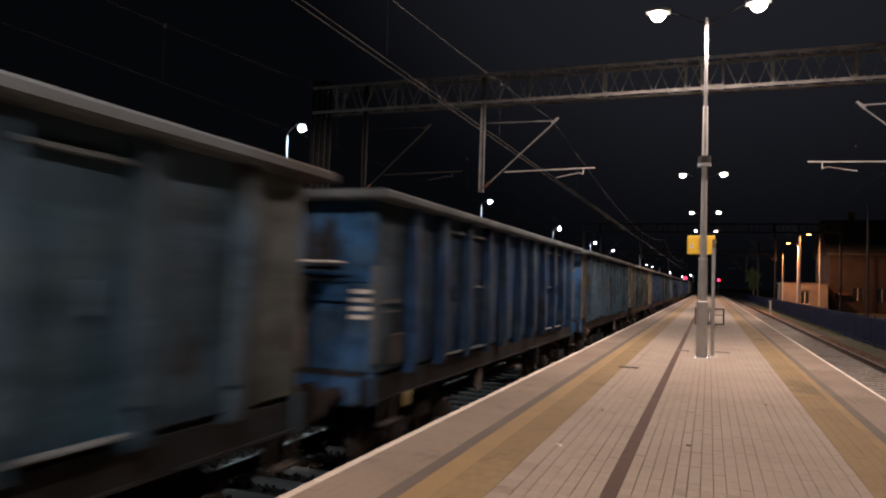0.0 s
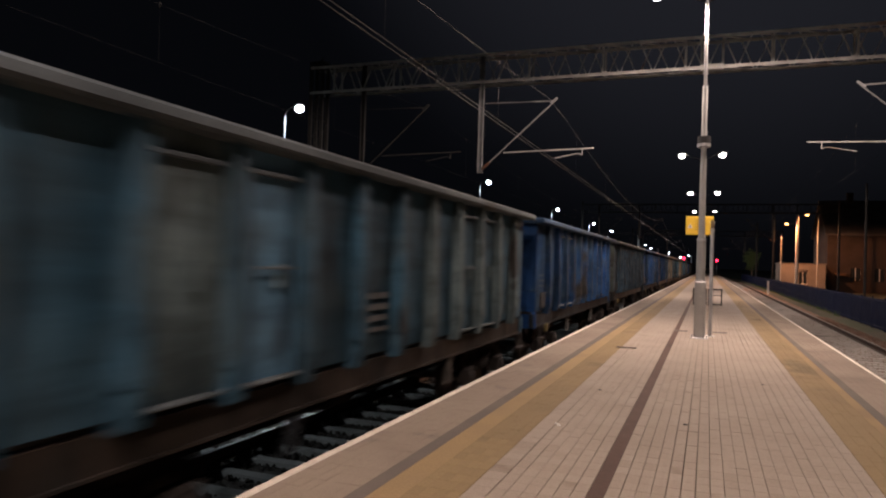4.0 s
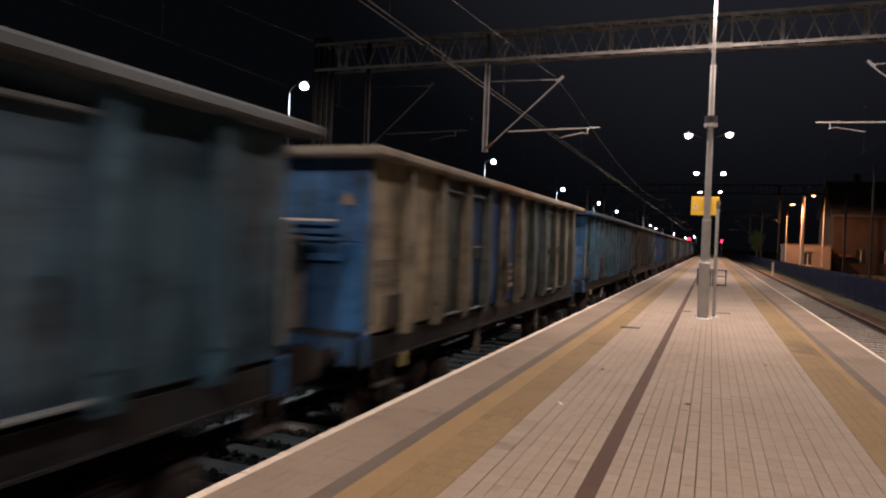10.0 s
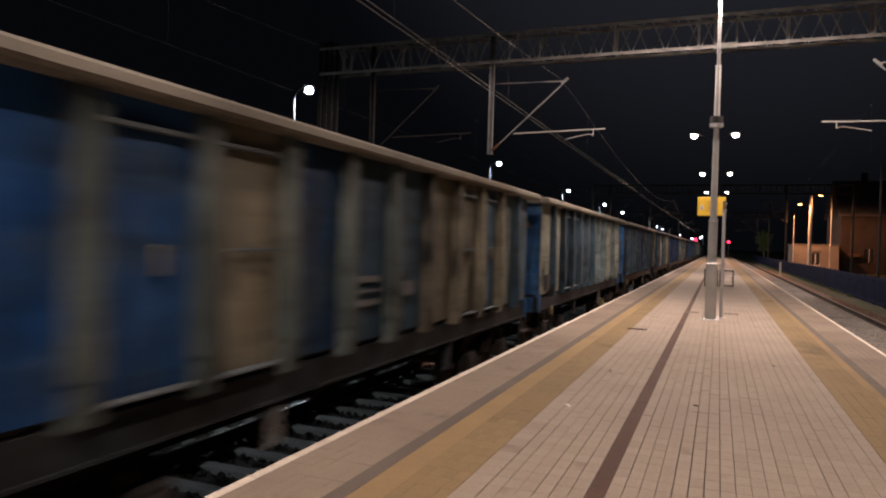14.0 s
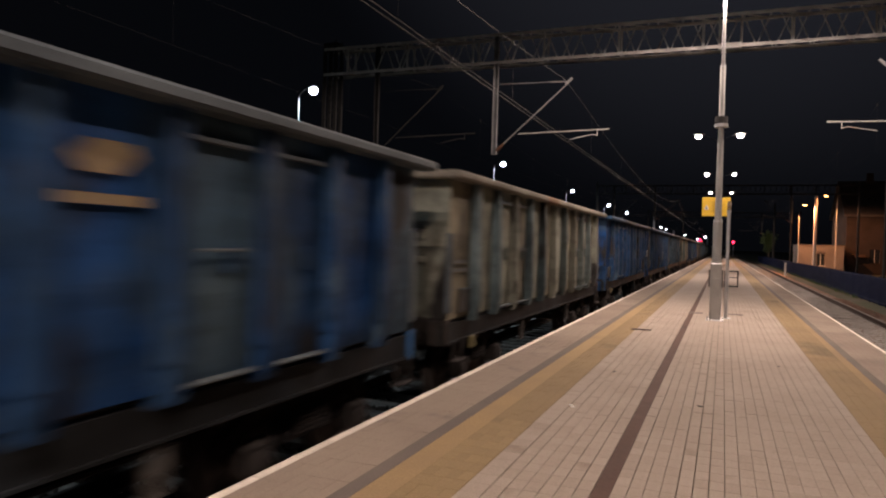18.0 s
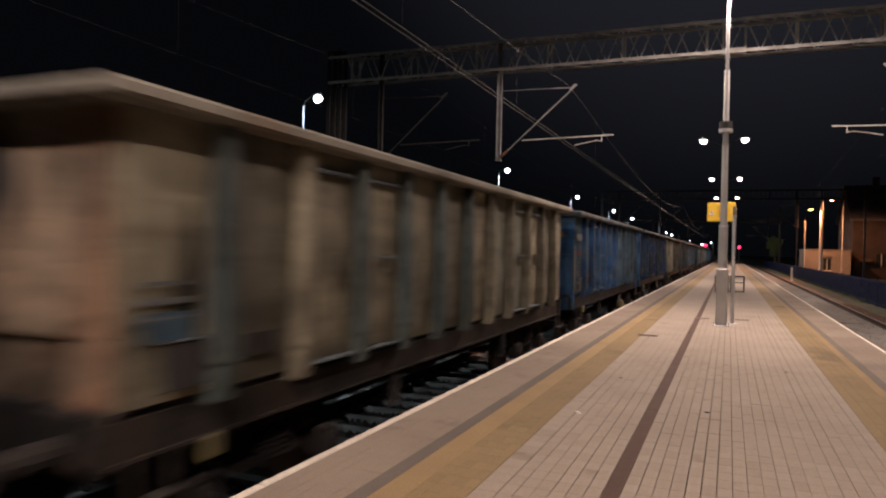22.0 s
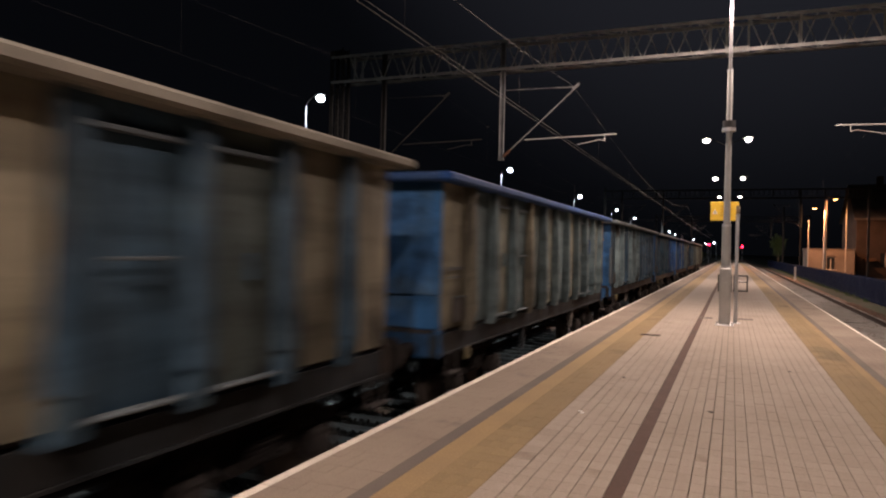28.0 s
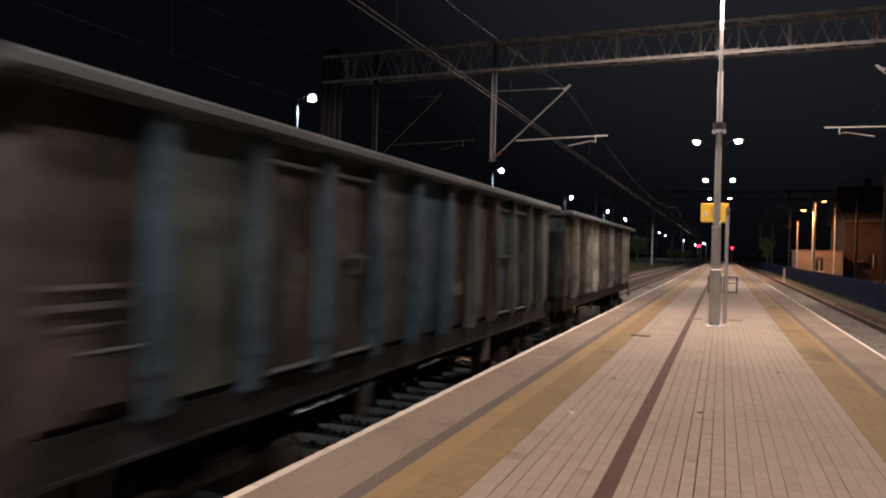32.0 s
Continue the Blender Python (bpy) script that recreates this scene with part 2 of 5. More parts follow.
M["beige"] = paint("beige_grey_paint", (0.1360, 0.1430, 0.1170), (0.1040, 0.1100, 0.0930), amount=0.07, fade=DUST)
M["graffiti"] = surface("sprayed_paint", (0.0080, 0.028, 0.112), (0.034, 0.052, 0.074), rough=0.6, coarse=1.7, fine=22, stretch=(1, 1, 1), low=0.50, high=0.56,
                        stain=(0.105, 0.105, 0.068), stain_amount=0.06, stain_scale=1.3, bump=0.2, gloss=0.1)
M["rim_dust"] = surface("dusty_rim", (0.19, 0.178, 0.15), (0.12, 0.112, 0.096), rough=0.85, coarse=1.2, fine=25, stretch=(1, 0.6, 1), stain=(0.14, 0.09, 0.06), stain_amount=0.05, gloss=0.08, speckle=0.5, bump=0.5)
M["rim_grey"] = surface("grey_rim", (0.086, 0.102, 0.113), (0.050, 0.060, 0.067), rough=0.8, coarse=1.2, fine=25, stretch=(1, 0.6, 1), stain=(0.055, 0.047, 0.042), stain_amount=0.05, gloss=0.08, speckle=0.5, bump=0.5)
M["rim_blue"] = surface("blue_rim", (0.026, 0.052, 0.098), (0.038, 0.056, 0.082), rough=0.75, coarse=1.2, fine=25, stretch=(1, 0.6, 1), stain=(0.05, 0.045, 0.042), stain_amount=0.05, gloss=0.08, speckle=0.5, bump=0.5)
M["rim_royal"] = surface("royal_blue_rim", (0.017, 0.053, 0.175), (0.030, 0.058, 0.13), rough=0.7, coarse=1.2, fine=25, stretch=(1, 0.6, 1), stain=(0.1, 0.08, 0.06), stain_amount=0.03, gloss=0.08, speckle=0.5, bump=0.5)
M["stanchion"] = paint("dusty_brown_steel", (0.105, 0.094, 0.084), (0.06, 0.054, 0.05), amount=0.12)
M["under"] = surface("grimy_underframe", (0.034, 0.030, 0.028), (0.02, 0.018, 0.018), rough=0.85, gloss=0.1, coarse=3, fine=25, bump=0.4)
# dirt and rust blotches; the bases are darkened for shade low on the body
M["sill_grey"] = paint("grimy_shaded_sill", (0.015, 0.018, 0.021), (0.011, 0.012, 0.013), amount=0.10, fade=(0.02, 0.024, 0.028))
M["sill_rust"] = paint("rusty_shaded_sill", (0.030, 0.023, 0.019), (0.020, 0.017, 0.0155), amount=0.12, fade=(0.026, 0.024, 0.022))
M["rail_white"] = surface("worn_white_rail", (0.5, 0.49, 0.46), (0.34, 0.33, 0.31), rough=0.6, coarse=5, bump=0)
M["wheel"] = surface("wheel_steel", (0.09, 0.075, 0.065), (0.06, 0.05, 0.045), rough=0.6, metal=0.6, coarse=5)
M["mark_white"] = surface("stencil_white", (0.095, 0.098, 0.100), (0.044, 0.048, 0.052), rough=0.8, coarse=5, bump=0)
M["mark_orange"] = surface("stencil_orange", (0.19, 0.14, 0.08), (0.12, 0.094, 0.065), rough=0.8, coarse=5, bump=0)
M["mark_pale"] = surface("stencil_pale", (0.22, 0.22, 0.215), (0.12, 0.125, 0.125), rough=0.8, coarse=5, bump=0)
M["brown_patch"] = surface("rusty_patch", (0.085, 0.05, 0.033), (0.06, 0.038, 0.028), rough=0.85, coarse=4, bump=0.1)
M["mark_red"] = surface("stencil_red", (0.120, 0.024, 0.024), (0.070, 0.022, 0.023), rough=0.8, bump=0)
M["mark_yellow"] = surface("worn_yellow_paint", (0.15, 0.125, 0.045), (0.075, 0.063, 0.034), rough=0.7, coarse=4, stain=(0.1, 0.07, 0.05), stain_amount=0.08)

# ---- mesh helpers ----
def box(bm, x0, x1, y0, y1, z0, z1, bevel=0.0):
    made = bmesh.ops.create_cube(bm, size=1.0, matrix=Matrix.Translation(((x0 + x1) / 2, (y0 + y1) / 2, (z0 + z1) / 2)) @ Matrix.Diagonal((x1 - x0, y1 - y0, z1 - z0, 1)))
    if bevel:
        edges = list({e for v in made["verts"] for e in v.link_edges})
        bmesh.ops.bevel(bm, geom=edges, offset=bevel, segments=1, affect="EDGES")


def bar(bm, a, b, r, sides=8, r2=None):
    """A round bar from a to b."""
    a, b = Vector(a), Vector(b)
    turn = (b - a).to_track_quat("Z", "Y").to_matrix().to_4x4()
    bmesh.ops.create_cone(bm, cap_ends=True, segments=sides, radius1=r, radius2=r if r2 is None else r2, depth=(b - a).length, matrix=Matrix.Translation((a + b) / 2) @ turn)


def beam(bm, a, b, w, h):
    """A square bar from a to b."""
    a, b = Vector(a), Vector(b)
    turn = (b - a).to_track_quat("Z", "Y").to_matrix().to_4x4()
    bmesh.ops.create_cube(bm, size=1.0, matrix=Matrix.Translation((a + b) / 2) @ turn @ Matrix.Diagonal((w, h, (b - a).length, 1)))


def outline(bm, points, thickness, axis="y", base=0.0):
    """A plate: the outline in two axes, drawn out along the third."""
    def at(p, q):
        return {"x": (q, *p), "y": (p[0], q, p[1]), "z": (*p, q)}[axis]
    low = [bm.verts.new(at(p, base)) for p in points]
    high = [bm.verts.new(at(p, base + thickness)) for p in points]
    bm.faces.new(low)
    bm.faces.new(high[::-1])
    for i in range(len(points)):
        j = (i + 1) % len(points)
        bm.faces.new((low[j], low[i], high[i], high[j]))
    bmesh.ops.recalc_face_normals(bm, faces=bm.faces)


MESHES = {}


def mesh(key, build, *args):
    """One mesh for a key, built at first use."""
    if key not in MESHES:
        bm = bmesh.new()
        build(bm, *args)
        MESHES[key] = data = bpy.data.meshes.new(key)
        bm.to_mesh(data)
        bm.free()
        data.materials.append(None)
    return MESHES[key]


def part(name, data, material, parent=None, label="", at=None):
    """Links a mesh, or a bmesh, as one object, with its material on the object."""
    if isinstance(data, bmesh.types.BMesh):
        bm, data = data, bpy.data.meshes.new(name)
        bm.to_mesh(data)
        bm.free()
        data.materials.append(None)
    ob = new(name, data)
    ob.material_slots[0].link = "OBJECT"
    ob.material_slots[0].material = M[material]
    if parent:
        ob.parent = parent
    if at is not None:
        ob.matrix_basis = at if isinstance(at, Matrix) else Matrix.Translation(at)
    if label:
        ob["label"] = label
    return ob


def boxes(*rows, bevel=0.0):
    bm = bmesh.new()
    for row in rows:
        box(bm, *row, bevel)
    return bm


def sweep(points, r, sides=5):
    """A tube along points."""
    bm = bmesh.new()
    rings = []
    for i, p in enumerate(points):
        d = (Vector(points[min(i + 1, len(points) - 1)]) - Vector(points[max(i - 1, 0)])).normalized()
        u = d.cross(Vector((0, 0, 1)) if abs(d.z) < 0.9 else Vector((1, 0, 0))).normalized()
        w = u.cross(d)
        rings.append([bm.verts.new(Vector(p) + r * (math.cos(a) * u + math.sin(a) * w)) for a in [2 * math.pi * k / sides for k in range(sides)]])
    for a, b in zip(rings, rings[1:]):
        for k in range(sides):
            bm.faces.new((a[k], a[(k + 1) % sides], b[(k + 1) % sides], b[k]))
    return bm

# ---- ground, tracks, platform body ----
def ground_sheet():
    bm = bmesh.new()
    xs = [-900, -300, -120, -60, -30, -22, -19, -17, -13.2, -12, -11.2, -7.2, -6.9, -3.3, 2.9, 6.3, 7.0, 8, 12, 20, 40, 80, 300, 900]
    ys = [-300, -100, -40, -20, 0, 10, 20, 30, 40, 60, 80, 100, 130, 160, 200, 260, 340, 500, 900, 2500]

    def height(x, y):
        if -13.2 < x < 6.6:
            return -1.0
        return -0.86 + 0.05 * noise.noise((x * 0.21, y * 0.13, 0))
    grid = [[bm.verts.new((x, y, height(x, y))) for y in ys] for x in xs]
    for i in range(len(xs) - 1):
        for j in range(len(ys) - 1):
            bm.faces.new((grid[i][j], grid[i + 1][j], grid[i + 1][j + 1], grid[i][j + 1]))
    return bm


ground = tagged(part("ground", ground_sheet(), "soil"), "dark trodden earth beside the railway at night", "ground", kind="structure")


def ballast_bed(bm, half):
    nx, ys = 9, [-20 + 0.5 * i for i in range(150)] + [55 + 4 * i for i in range(90)]
    rows = []
    for y in ys:
        row = []
        for i in range(nx):
            u = -1 + 2 * i / (nx - 1)
            z = -0.995 if abs(u) == 1 else -0.985 + 0.02 * noise.noise((u * 7, y * 2.1, half))
            row.append(bm.verts.new((u * half, y, z)))
        rows.append(row)
    for a, b in zip(rows, rows[1:]):
        for i in range(nx - 1):
            bm.faces.new((a[i], a[i + 1], b[i + 1], b[i]))


def rail_profile(bm, y0, y1):
    outline(bm, [(-0.07, -0.16), (0.07, -0.16), (0.07, -0.145), (0.012, -0.125), (0.012, -0.045), (0.034, -0.035), (0.034, -0.012), (-0.034, -0.012), (-0.034, -0.035), (-0.012, -0.045), (-0.012, -0.125), (-0.07, -0.145)], y1 - y0, "y", y0)


def sleeper(bm):
    outline(bm, [(-0.12, -0.08), (0.12, -0.08), (0.085, 0.06), (-0.085, 0.06)], 2.5, "x", -1.25)
    for x in (-0.75, 0.75):
        box(bm, x - 0.17, x + 0.17, -0.085, 0.085, 0.055, 0.075)


def railway(name, x, label, count, seen, steel="rail", head="railhead", half=1.85, bed="ballast"):
    track = tagged(part(name, mesh("ballast_%s" % name, ballast_bed, half), bed, at=(x, 0, 0)), label, "railway track", kind="structure")
    for s in (-1, 1):
        rail = part("rail", mesh("rail", rail_profile, -60, 420), steel, track, "rusty steel rail", (s * 0.7525, 0, RAIL))
        part("rail_head", mesh("rail_head", lambda bm: box(bm, -0.031, 0.031, -60, 420, -0.0115, 0.0, 0.004)), head, rail, "worn shiny running surface")
    start = seen
    for i in range(count):
        ob = part("sleeper", mesh("sleeper", sleeper), "concrete", track, at=(0.0, start + 0.6 * i, RAIL - 0.222))
    bm = bmesh.new()
    for i in range(count, count + 260):
        box(bm, -1.25, 1.25, start + 0.6 * i - 0.12, start + 0.6 * i + 0.12, RAIL - 0.3, RAIL - 0.175)
    tagged(part("distant_sleepers", bm, "concrete", track), kind="stuff")
    return track


left_track = railway("track_1", LEFT_TRACK, "ballasted railway track with concrete sleepers under the freight train", 124, -8.05)
right_track = railway("track_2", RIGHT_TRACK, "empty ballasted railway track with rusty rails", 124, -8.3, "rail_dull", "rail_dull", 2.42, "ballast_rust")
far_track = railway("track_3", FAR_TRACK, "second track on concrete sleepers beyond the freight train", 40, 40.3)


def stones(x0, x1, y0, y1, count, seed):
    """Loose ballast stones, joined."""
    rng = random.Random(seed)
    verts, faces = [], []
    for _ in range(count):
        x, y, r = rng.uniform(x0, x1), y0 + (y1 - y0) * rng.random() ** 1.6, rng.uniform(0.018, 0.042)
        z, k = -0.975 + r * 0.4, len(verts)
        for a, b, c in ((1, 0, 0), (-1, 0, 0), (0, 1, 0), (0, -1, 0), (0, 0, 1), (0, 0, -1)):
            j = [rng.uniform(0.6, 1.25) for _ in range(3)]
            verts.append((x + r * (a * j[0] + 0.3 * b), y + r * (b * j[1] - 0.3 * a), z + r * 0.8 * c * j[2]))
        for f in ((0, 2, 4), (2, 1, 4), (1, 3, 4), (3, 0, 4), (2, 0, 5), (1, 2, 5), (3, 1, 5), (0, 3, 5)):
            faces.append(tuple(k + i for i in f))
    data = bpy.data.meshes.new("ballast_stones")
    data.from_pydata(verts, [], faces)
    data.materials.append(None)
    return data


for x, right, y0, y1, n_stones, seed in ((LEFT_TRACK, 1.75, -8.0, 34.0, 30000, 3), (RIGHT_TRACK, 2.38, -8.0, 46.0, 28000, 4)):
    ob = part("ballast_stones", stones(x - 1.75, x + right, y0, y1, n_stones, seed), "ballast" if x < 0 else "ballast_rust")
    tagged(ob, "loose grey crushed stone ballast between the sleepers", "ballast", kind="stuff")

# ---- the island platform ----
PL, PR, Y0, Y1 = -3.01, 2.66, -30.0, 210.0
platform = tagged(part("platform", boxes((PL + 0.16, PR - 0.16, Y0, Y1, -1.3, -0.075)), "joint"),
                  "long island platform with warm grey paving and yellow bands", "platform", kind="structure")
for x0, x1 in ((PL + 0.02, PL + 0.20), (PR - 0.20, PR - 0.02)):
    part("platform_wall", boxes((x0, x1, Y0, Y1, -1.3, -0.09)), "concrete", platform, "rough concrete platform wall")


def strip(name, x0, x1, material, label="", z=0.0):
    return part(name, boxes((x0, x1, Y0, Y1, -0.08, z)), material, platform, label)


strip("drain_channel", -0.782, -0.662, "drain", "dark slotted drainage channel cover", -0.004)
strip("dark_band", -2.335, -2.205, "band", "dark grey paving band")
strip("dark_band", 1.862, 1.985, "band", "dark grey paving band")
strip("warning_line", -2.203, -1.985, "orange", "worn orange warning line")
strip("warning_line", 1.745, 1.86, "orange", "worn orange warning line")

# ---- platform furniture ----
def ring(bm, x, y, z0, z1, r, inner, sides=20):
    made = []
    for rr, z in ((r, z0), (r, z1), (inner, z1), (inner, z0)):
        made.append([bm.verts.new((x + rr * math.cos(2 * math.pi * k / sides), y + rr * math.sin(2 * math.pi * k / sides), z)) for k in range(sides)])
    for a in range(4):
        p, q = made[a], made[(a + 1) % 4]
        for k in range(sides):
            bm.faces.new((p[k], p[(k + 1) % sides], q[(k + 1) % sides], q[k]))


def lamp_head(bm, s):
    outline(bm, [(s * 0.86, 8.43), (s * 1.42, 8.46), (s * 1.44, 8.49), (s * 1.36, 8.52), (s * 0.95, 8.51), (s * 0.84, 8.47)], 0.28, "y", -0.14)


def lens(bm, s):
    # oversized bowl: the glare round the lamp is put into its shape
    bmesh.ops.create_uvsphere(bm, u_segments=20, v_segments=12, radius=1, matrix=Matrix.Translation((s * 1.14, 0, 8.39)) @ Matrix.Diagonal((0.18, 0.16, 0.15, 1)))


def platform_lamp(x, y, collar=True):
    post = tagged(new("lamp_post"), "tall grey twin-arm platform lamp post, both lamps lit", "lamp post", "platform lamps")
    post.matrix_basis = Matrix.Translation((x, y, 0))
    part("base_plate", mesh("lamp_base", lambda bm: box(bm, -0.2, 0.2, -0.2, 0.2, 0, 0.022, 0.006)), "galv", post, "pale steel base plate")
    for sx in (-1, 1):
        for sy in (-1, 1):
            part("bolt", mesh("lamp_bolt", lambda bm: bar(bm, (0, 0, 0.02), (0, 0, 0.07), 0.017, 6)), "galv", post, at=(sx * 0.165, sy * 0.165, 0))
    foot = part("lower_column", mesh("lamp_foot", lambda bm: box(bm, -0.13, 0.13, -0.13, 0.13, 0.02, 1.36, 0.03)), "postpaint", post, "square grey lower column with a service door")
    part("service_door", mesh("lamp_door", lambda bm: box(bm, -0.08, 0.08, -0.137, -0.129, 0.45, 1.0, 0.003)), "postpaint", foot)
    part("sleeve", mesh("lamp_sleeve", lambda bm: bar(bm, (0, 0, 1.36), (0, 0, 2.36), 0.105, 16, 0.098)), "postpaint", post)
    part("shaft", mesh("lamp_shaft", lambda bm: bar(bm, (0, 0, 2.34), (0, 0, 6.0), 0.076, 16, 0.058)), "postpaint", post)
    part("joint_ring", mesh("lamp_joint", lambda bm: ring(bm, 0, 0, 5.98, 6.03, 0.064, 0.03)), "galv", post)
    part("upper_shaft", mesh("lamp_upper", lambda bm: bar(bm, (0, 0, 6.0), (0, 0, 8.2), 0.040, 14, 0.032)), "shaft_steel", post)
    for z in (1.37, 2.35):
        part("band", mesh("lamp_band%.1f" % z, lambda bm, z=z: ring(bm, 0, 0, z - 0.03, z + 0.03, 0.118 if z < 2 else 0.105, 0.06)), "galv", post)
    if collar:
        part("collar", mesh("lamp_collar", lambda bm: ring(bm, 0, 0, 4.64, 4.82, 0.145, 0.06)), "dark", post, "dark loudspeaker collar round the shaft")
        part("collar_rim", mesh("lamp_collar_rim", lambda bm: ring(bm, 0, 0, 4.57, 4.645, 0.152, 0.06)), "galv", post)
    part("cross_arm", mesh("lamp_arm", lambda bm: [bar(bm, (0, 0, 8.05), (s * 0.9, 0, 8.47), 0.02, 8) for s in (-1, 1)]), "dark", post)
    for s in (-1, 1):
        head = part("lamp_head", mesh("lamp_head%d" % s, lamp_head, s), "postpaint", post)
        part("lens", mesh("lamp_lens%d" % s, lens, s), "lens_warm", head, "glowing warm white lens")
    return post


for i, y in enumerate(PLATFORM_LAMPS):
    platform_lamp(-0.14 if i < 2 else -0.43, y)


def sign_stand(x, y):
    sign = tagged(new("warning_sign"), "yellow rectangular notice on a grey pole beside a lamp post", "sign")
    sign.matrix_basis = Matrix.Translation((x, y, 0))
    part("foot_plate", boxes((-0.1, 0.1, -0.1, 0.1, 0, 0.015), bevel=0.004), "galv", sign)
    bm = bmesh.new()
    bar(bm, (0, 0, 0.01), (0, 0, 2.83), 0.042, 12)
    part("pole", bm, "galv", sign)
    plate = part("panel", boxes((-0.62, 0.02, 0.055, 0.075, 2.50, 2.96), bevel=0.006), "sign", sign)
    for z in (2.6, 2.78):
        part("bracket", boxes((-0.05, 0.05, 0.03, 0.056, z, z + 0.04)), "galv", sign)
    part("top_bracket", boxes((-0.04, 0.04, -0.05, 0.03, 2.66, 2.86), bevel=0.004), "mark_orange", sign, "small orange tag on the pole")
    bm = bmesh.new()
    outline(bm, [(-0.575, 2.66), (-0.465, 2.66), (-0.52, 2.78)], 0.004, "y", 0.0505)
    part("pictogram", bm, "signwhite", plate, "small pale triangle with a dark figure mark")
    bm = bmesh.new()
    outline(bm, [(-0.535, 2.675), (-0.505, 2.675), (-0.515, 2.745), (-0.525, 2.745)], 0.003, "y", 0.047)
    part("pictogram_mark", bm, "signblack", plate)
    for i, (a, b) in enumerate(((-0.40, -0.16), (-0.40, -0.12), (-0.40, -0.2), (-0.40, -0.14))):
        part("text_bar", boxes((a, b, 0.0505, 0.0545, 2.83 - 0.07 * i, 2.855 - 0.07 * i)), "signink", plate)


sign_stand(0.10, 18.35)


def bench(x, y):
    """Two bent steel frames and slats, seen end on."""
    b = tagged(new("bench"), "steel-framed platform bench with dark slats", "bench")
    b.matrix_basis = Matrix.Translation((x, y, 0))
    for dx in (-0.60, -0.05, 0.05, 0.60):
        bm = bmesh.new()
        for a, c in (((dx, 0, 0), (dx, 0, 0.72)), ((dx, 0.5, 0), (dx, 0.5, 0.72)), ((dx, -0.02, 0.72), (dx, 0.52, 0.72)), ((dx, 0, 0.40), (dx, 0.5, 0.40))):
            beam(bm, a, c, 0.05, 0.05)
        part("leg_frame", bm, "dark", b)
    for y0 in (0.02, 0.14, 0.26, 0.38):
        for x0, x1 in ((-0.625, -0.03), (0.03, 0.625)):
            part("slat", boxes((x0, x1, y0, y0 + 0.1, 0.425, 0.455), bevel=0.006), "dark", b)
    for x0, x1 in ((-0.625, -0.03), (0.03, 0.625)):
        part("top_rail", boxes((x0, x1, 0, 0.05, 0.695, 0.745), bevel=0.008), "dark", b)
        part("foot_rail", boxes((x0, x1, 0, 0.05, 0.02, 0.07), bevel=0.008), "dark", b)


bench(0.04, 33.7)


def cover(name, x, y, w, d, label):
    c = tagged(part(name, boxes((-w / 2, w / 2, -d / 2, d / 2, 0.0, 0.006), bevel=0.002), "drain", at=(x, y, 0.001)), label, "drain cover")
    part("frame", boxes((-w / 2 - 0.015, w / 2 + 0.015, -d / 2 - 0.015, -d / 2, 0, 0.008), (-w / 2 - 0.015, w / 2 + 0.015, d / 2, d / 2 + 0.015, 0, 0.008)), "dark", c)


cover("drain_cover", -1.50, 14.65, 0.36, 0.16, "rusty flush drain cover in the paving")
for x, y in ((0.35, 19.6), (-0.62, 19.4)):
    tagged(part("paving_patch", boxes((-0.18, 0.18, -0.2, 0.2, 0.0, 0.004), bevel=0.001), "band", at=(x, y, 0.001)), "small dark stained cover plate in the paving", "cover plate")
rng = random.Random(8)
for x, y in ((-1.40, 7.20), (-0.178, 7.90), (-1.43, 7.27), (0.8, 11.2), (-1.3, 9.5)):
    bm = bmesh.new()
    outline(bm, [(-0.025, -0.012), (0.01, -0.02), (0.028, 0.004), (0.004, 0.02), (-0.02, 0.012)], 0.006, "z", 0.0)
    ob = part("litter", bm, "signwhite" if x < -1.35 else "dark", at=pose(x, y, 0.001, 4, 3, rng.uniform(0, 360)))
    tagged(ob, "small crumpled scrap of litter on the paving", "litter")


# ---- overhead line ----
GY = 22.7


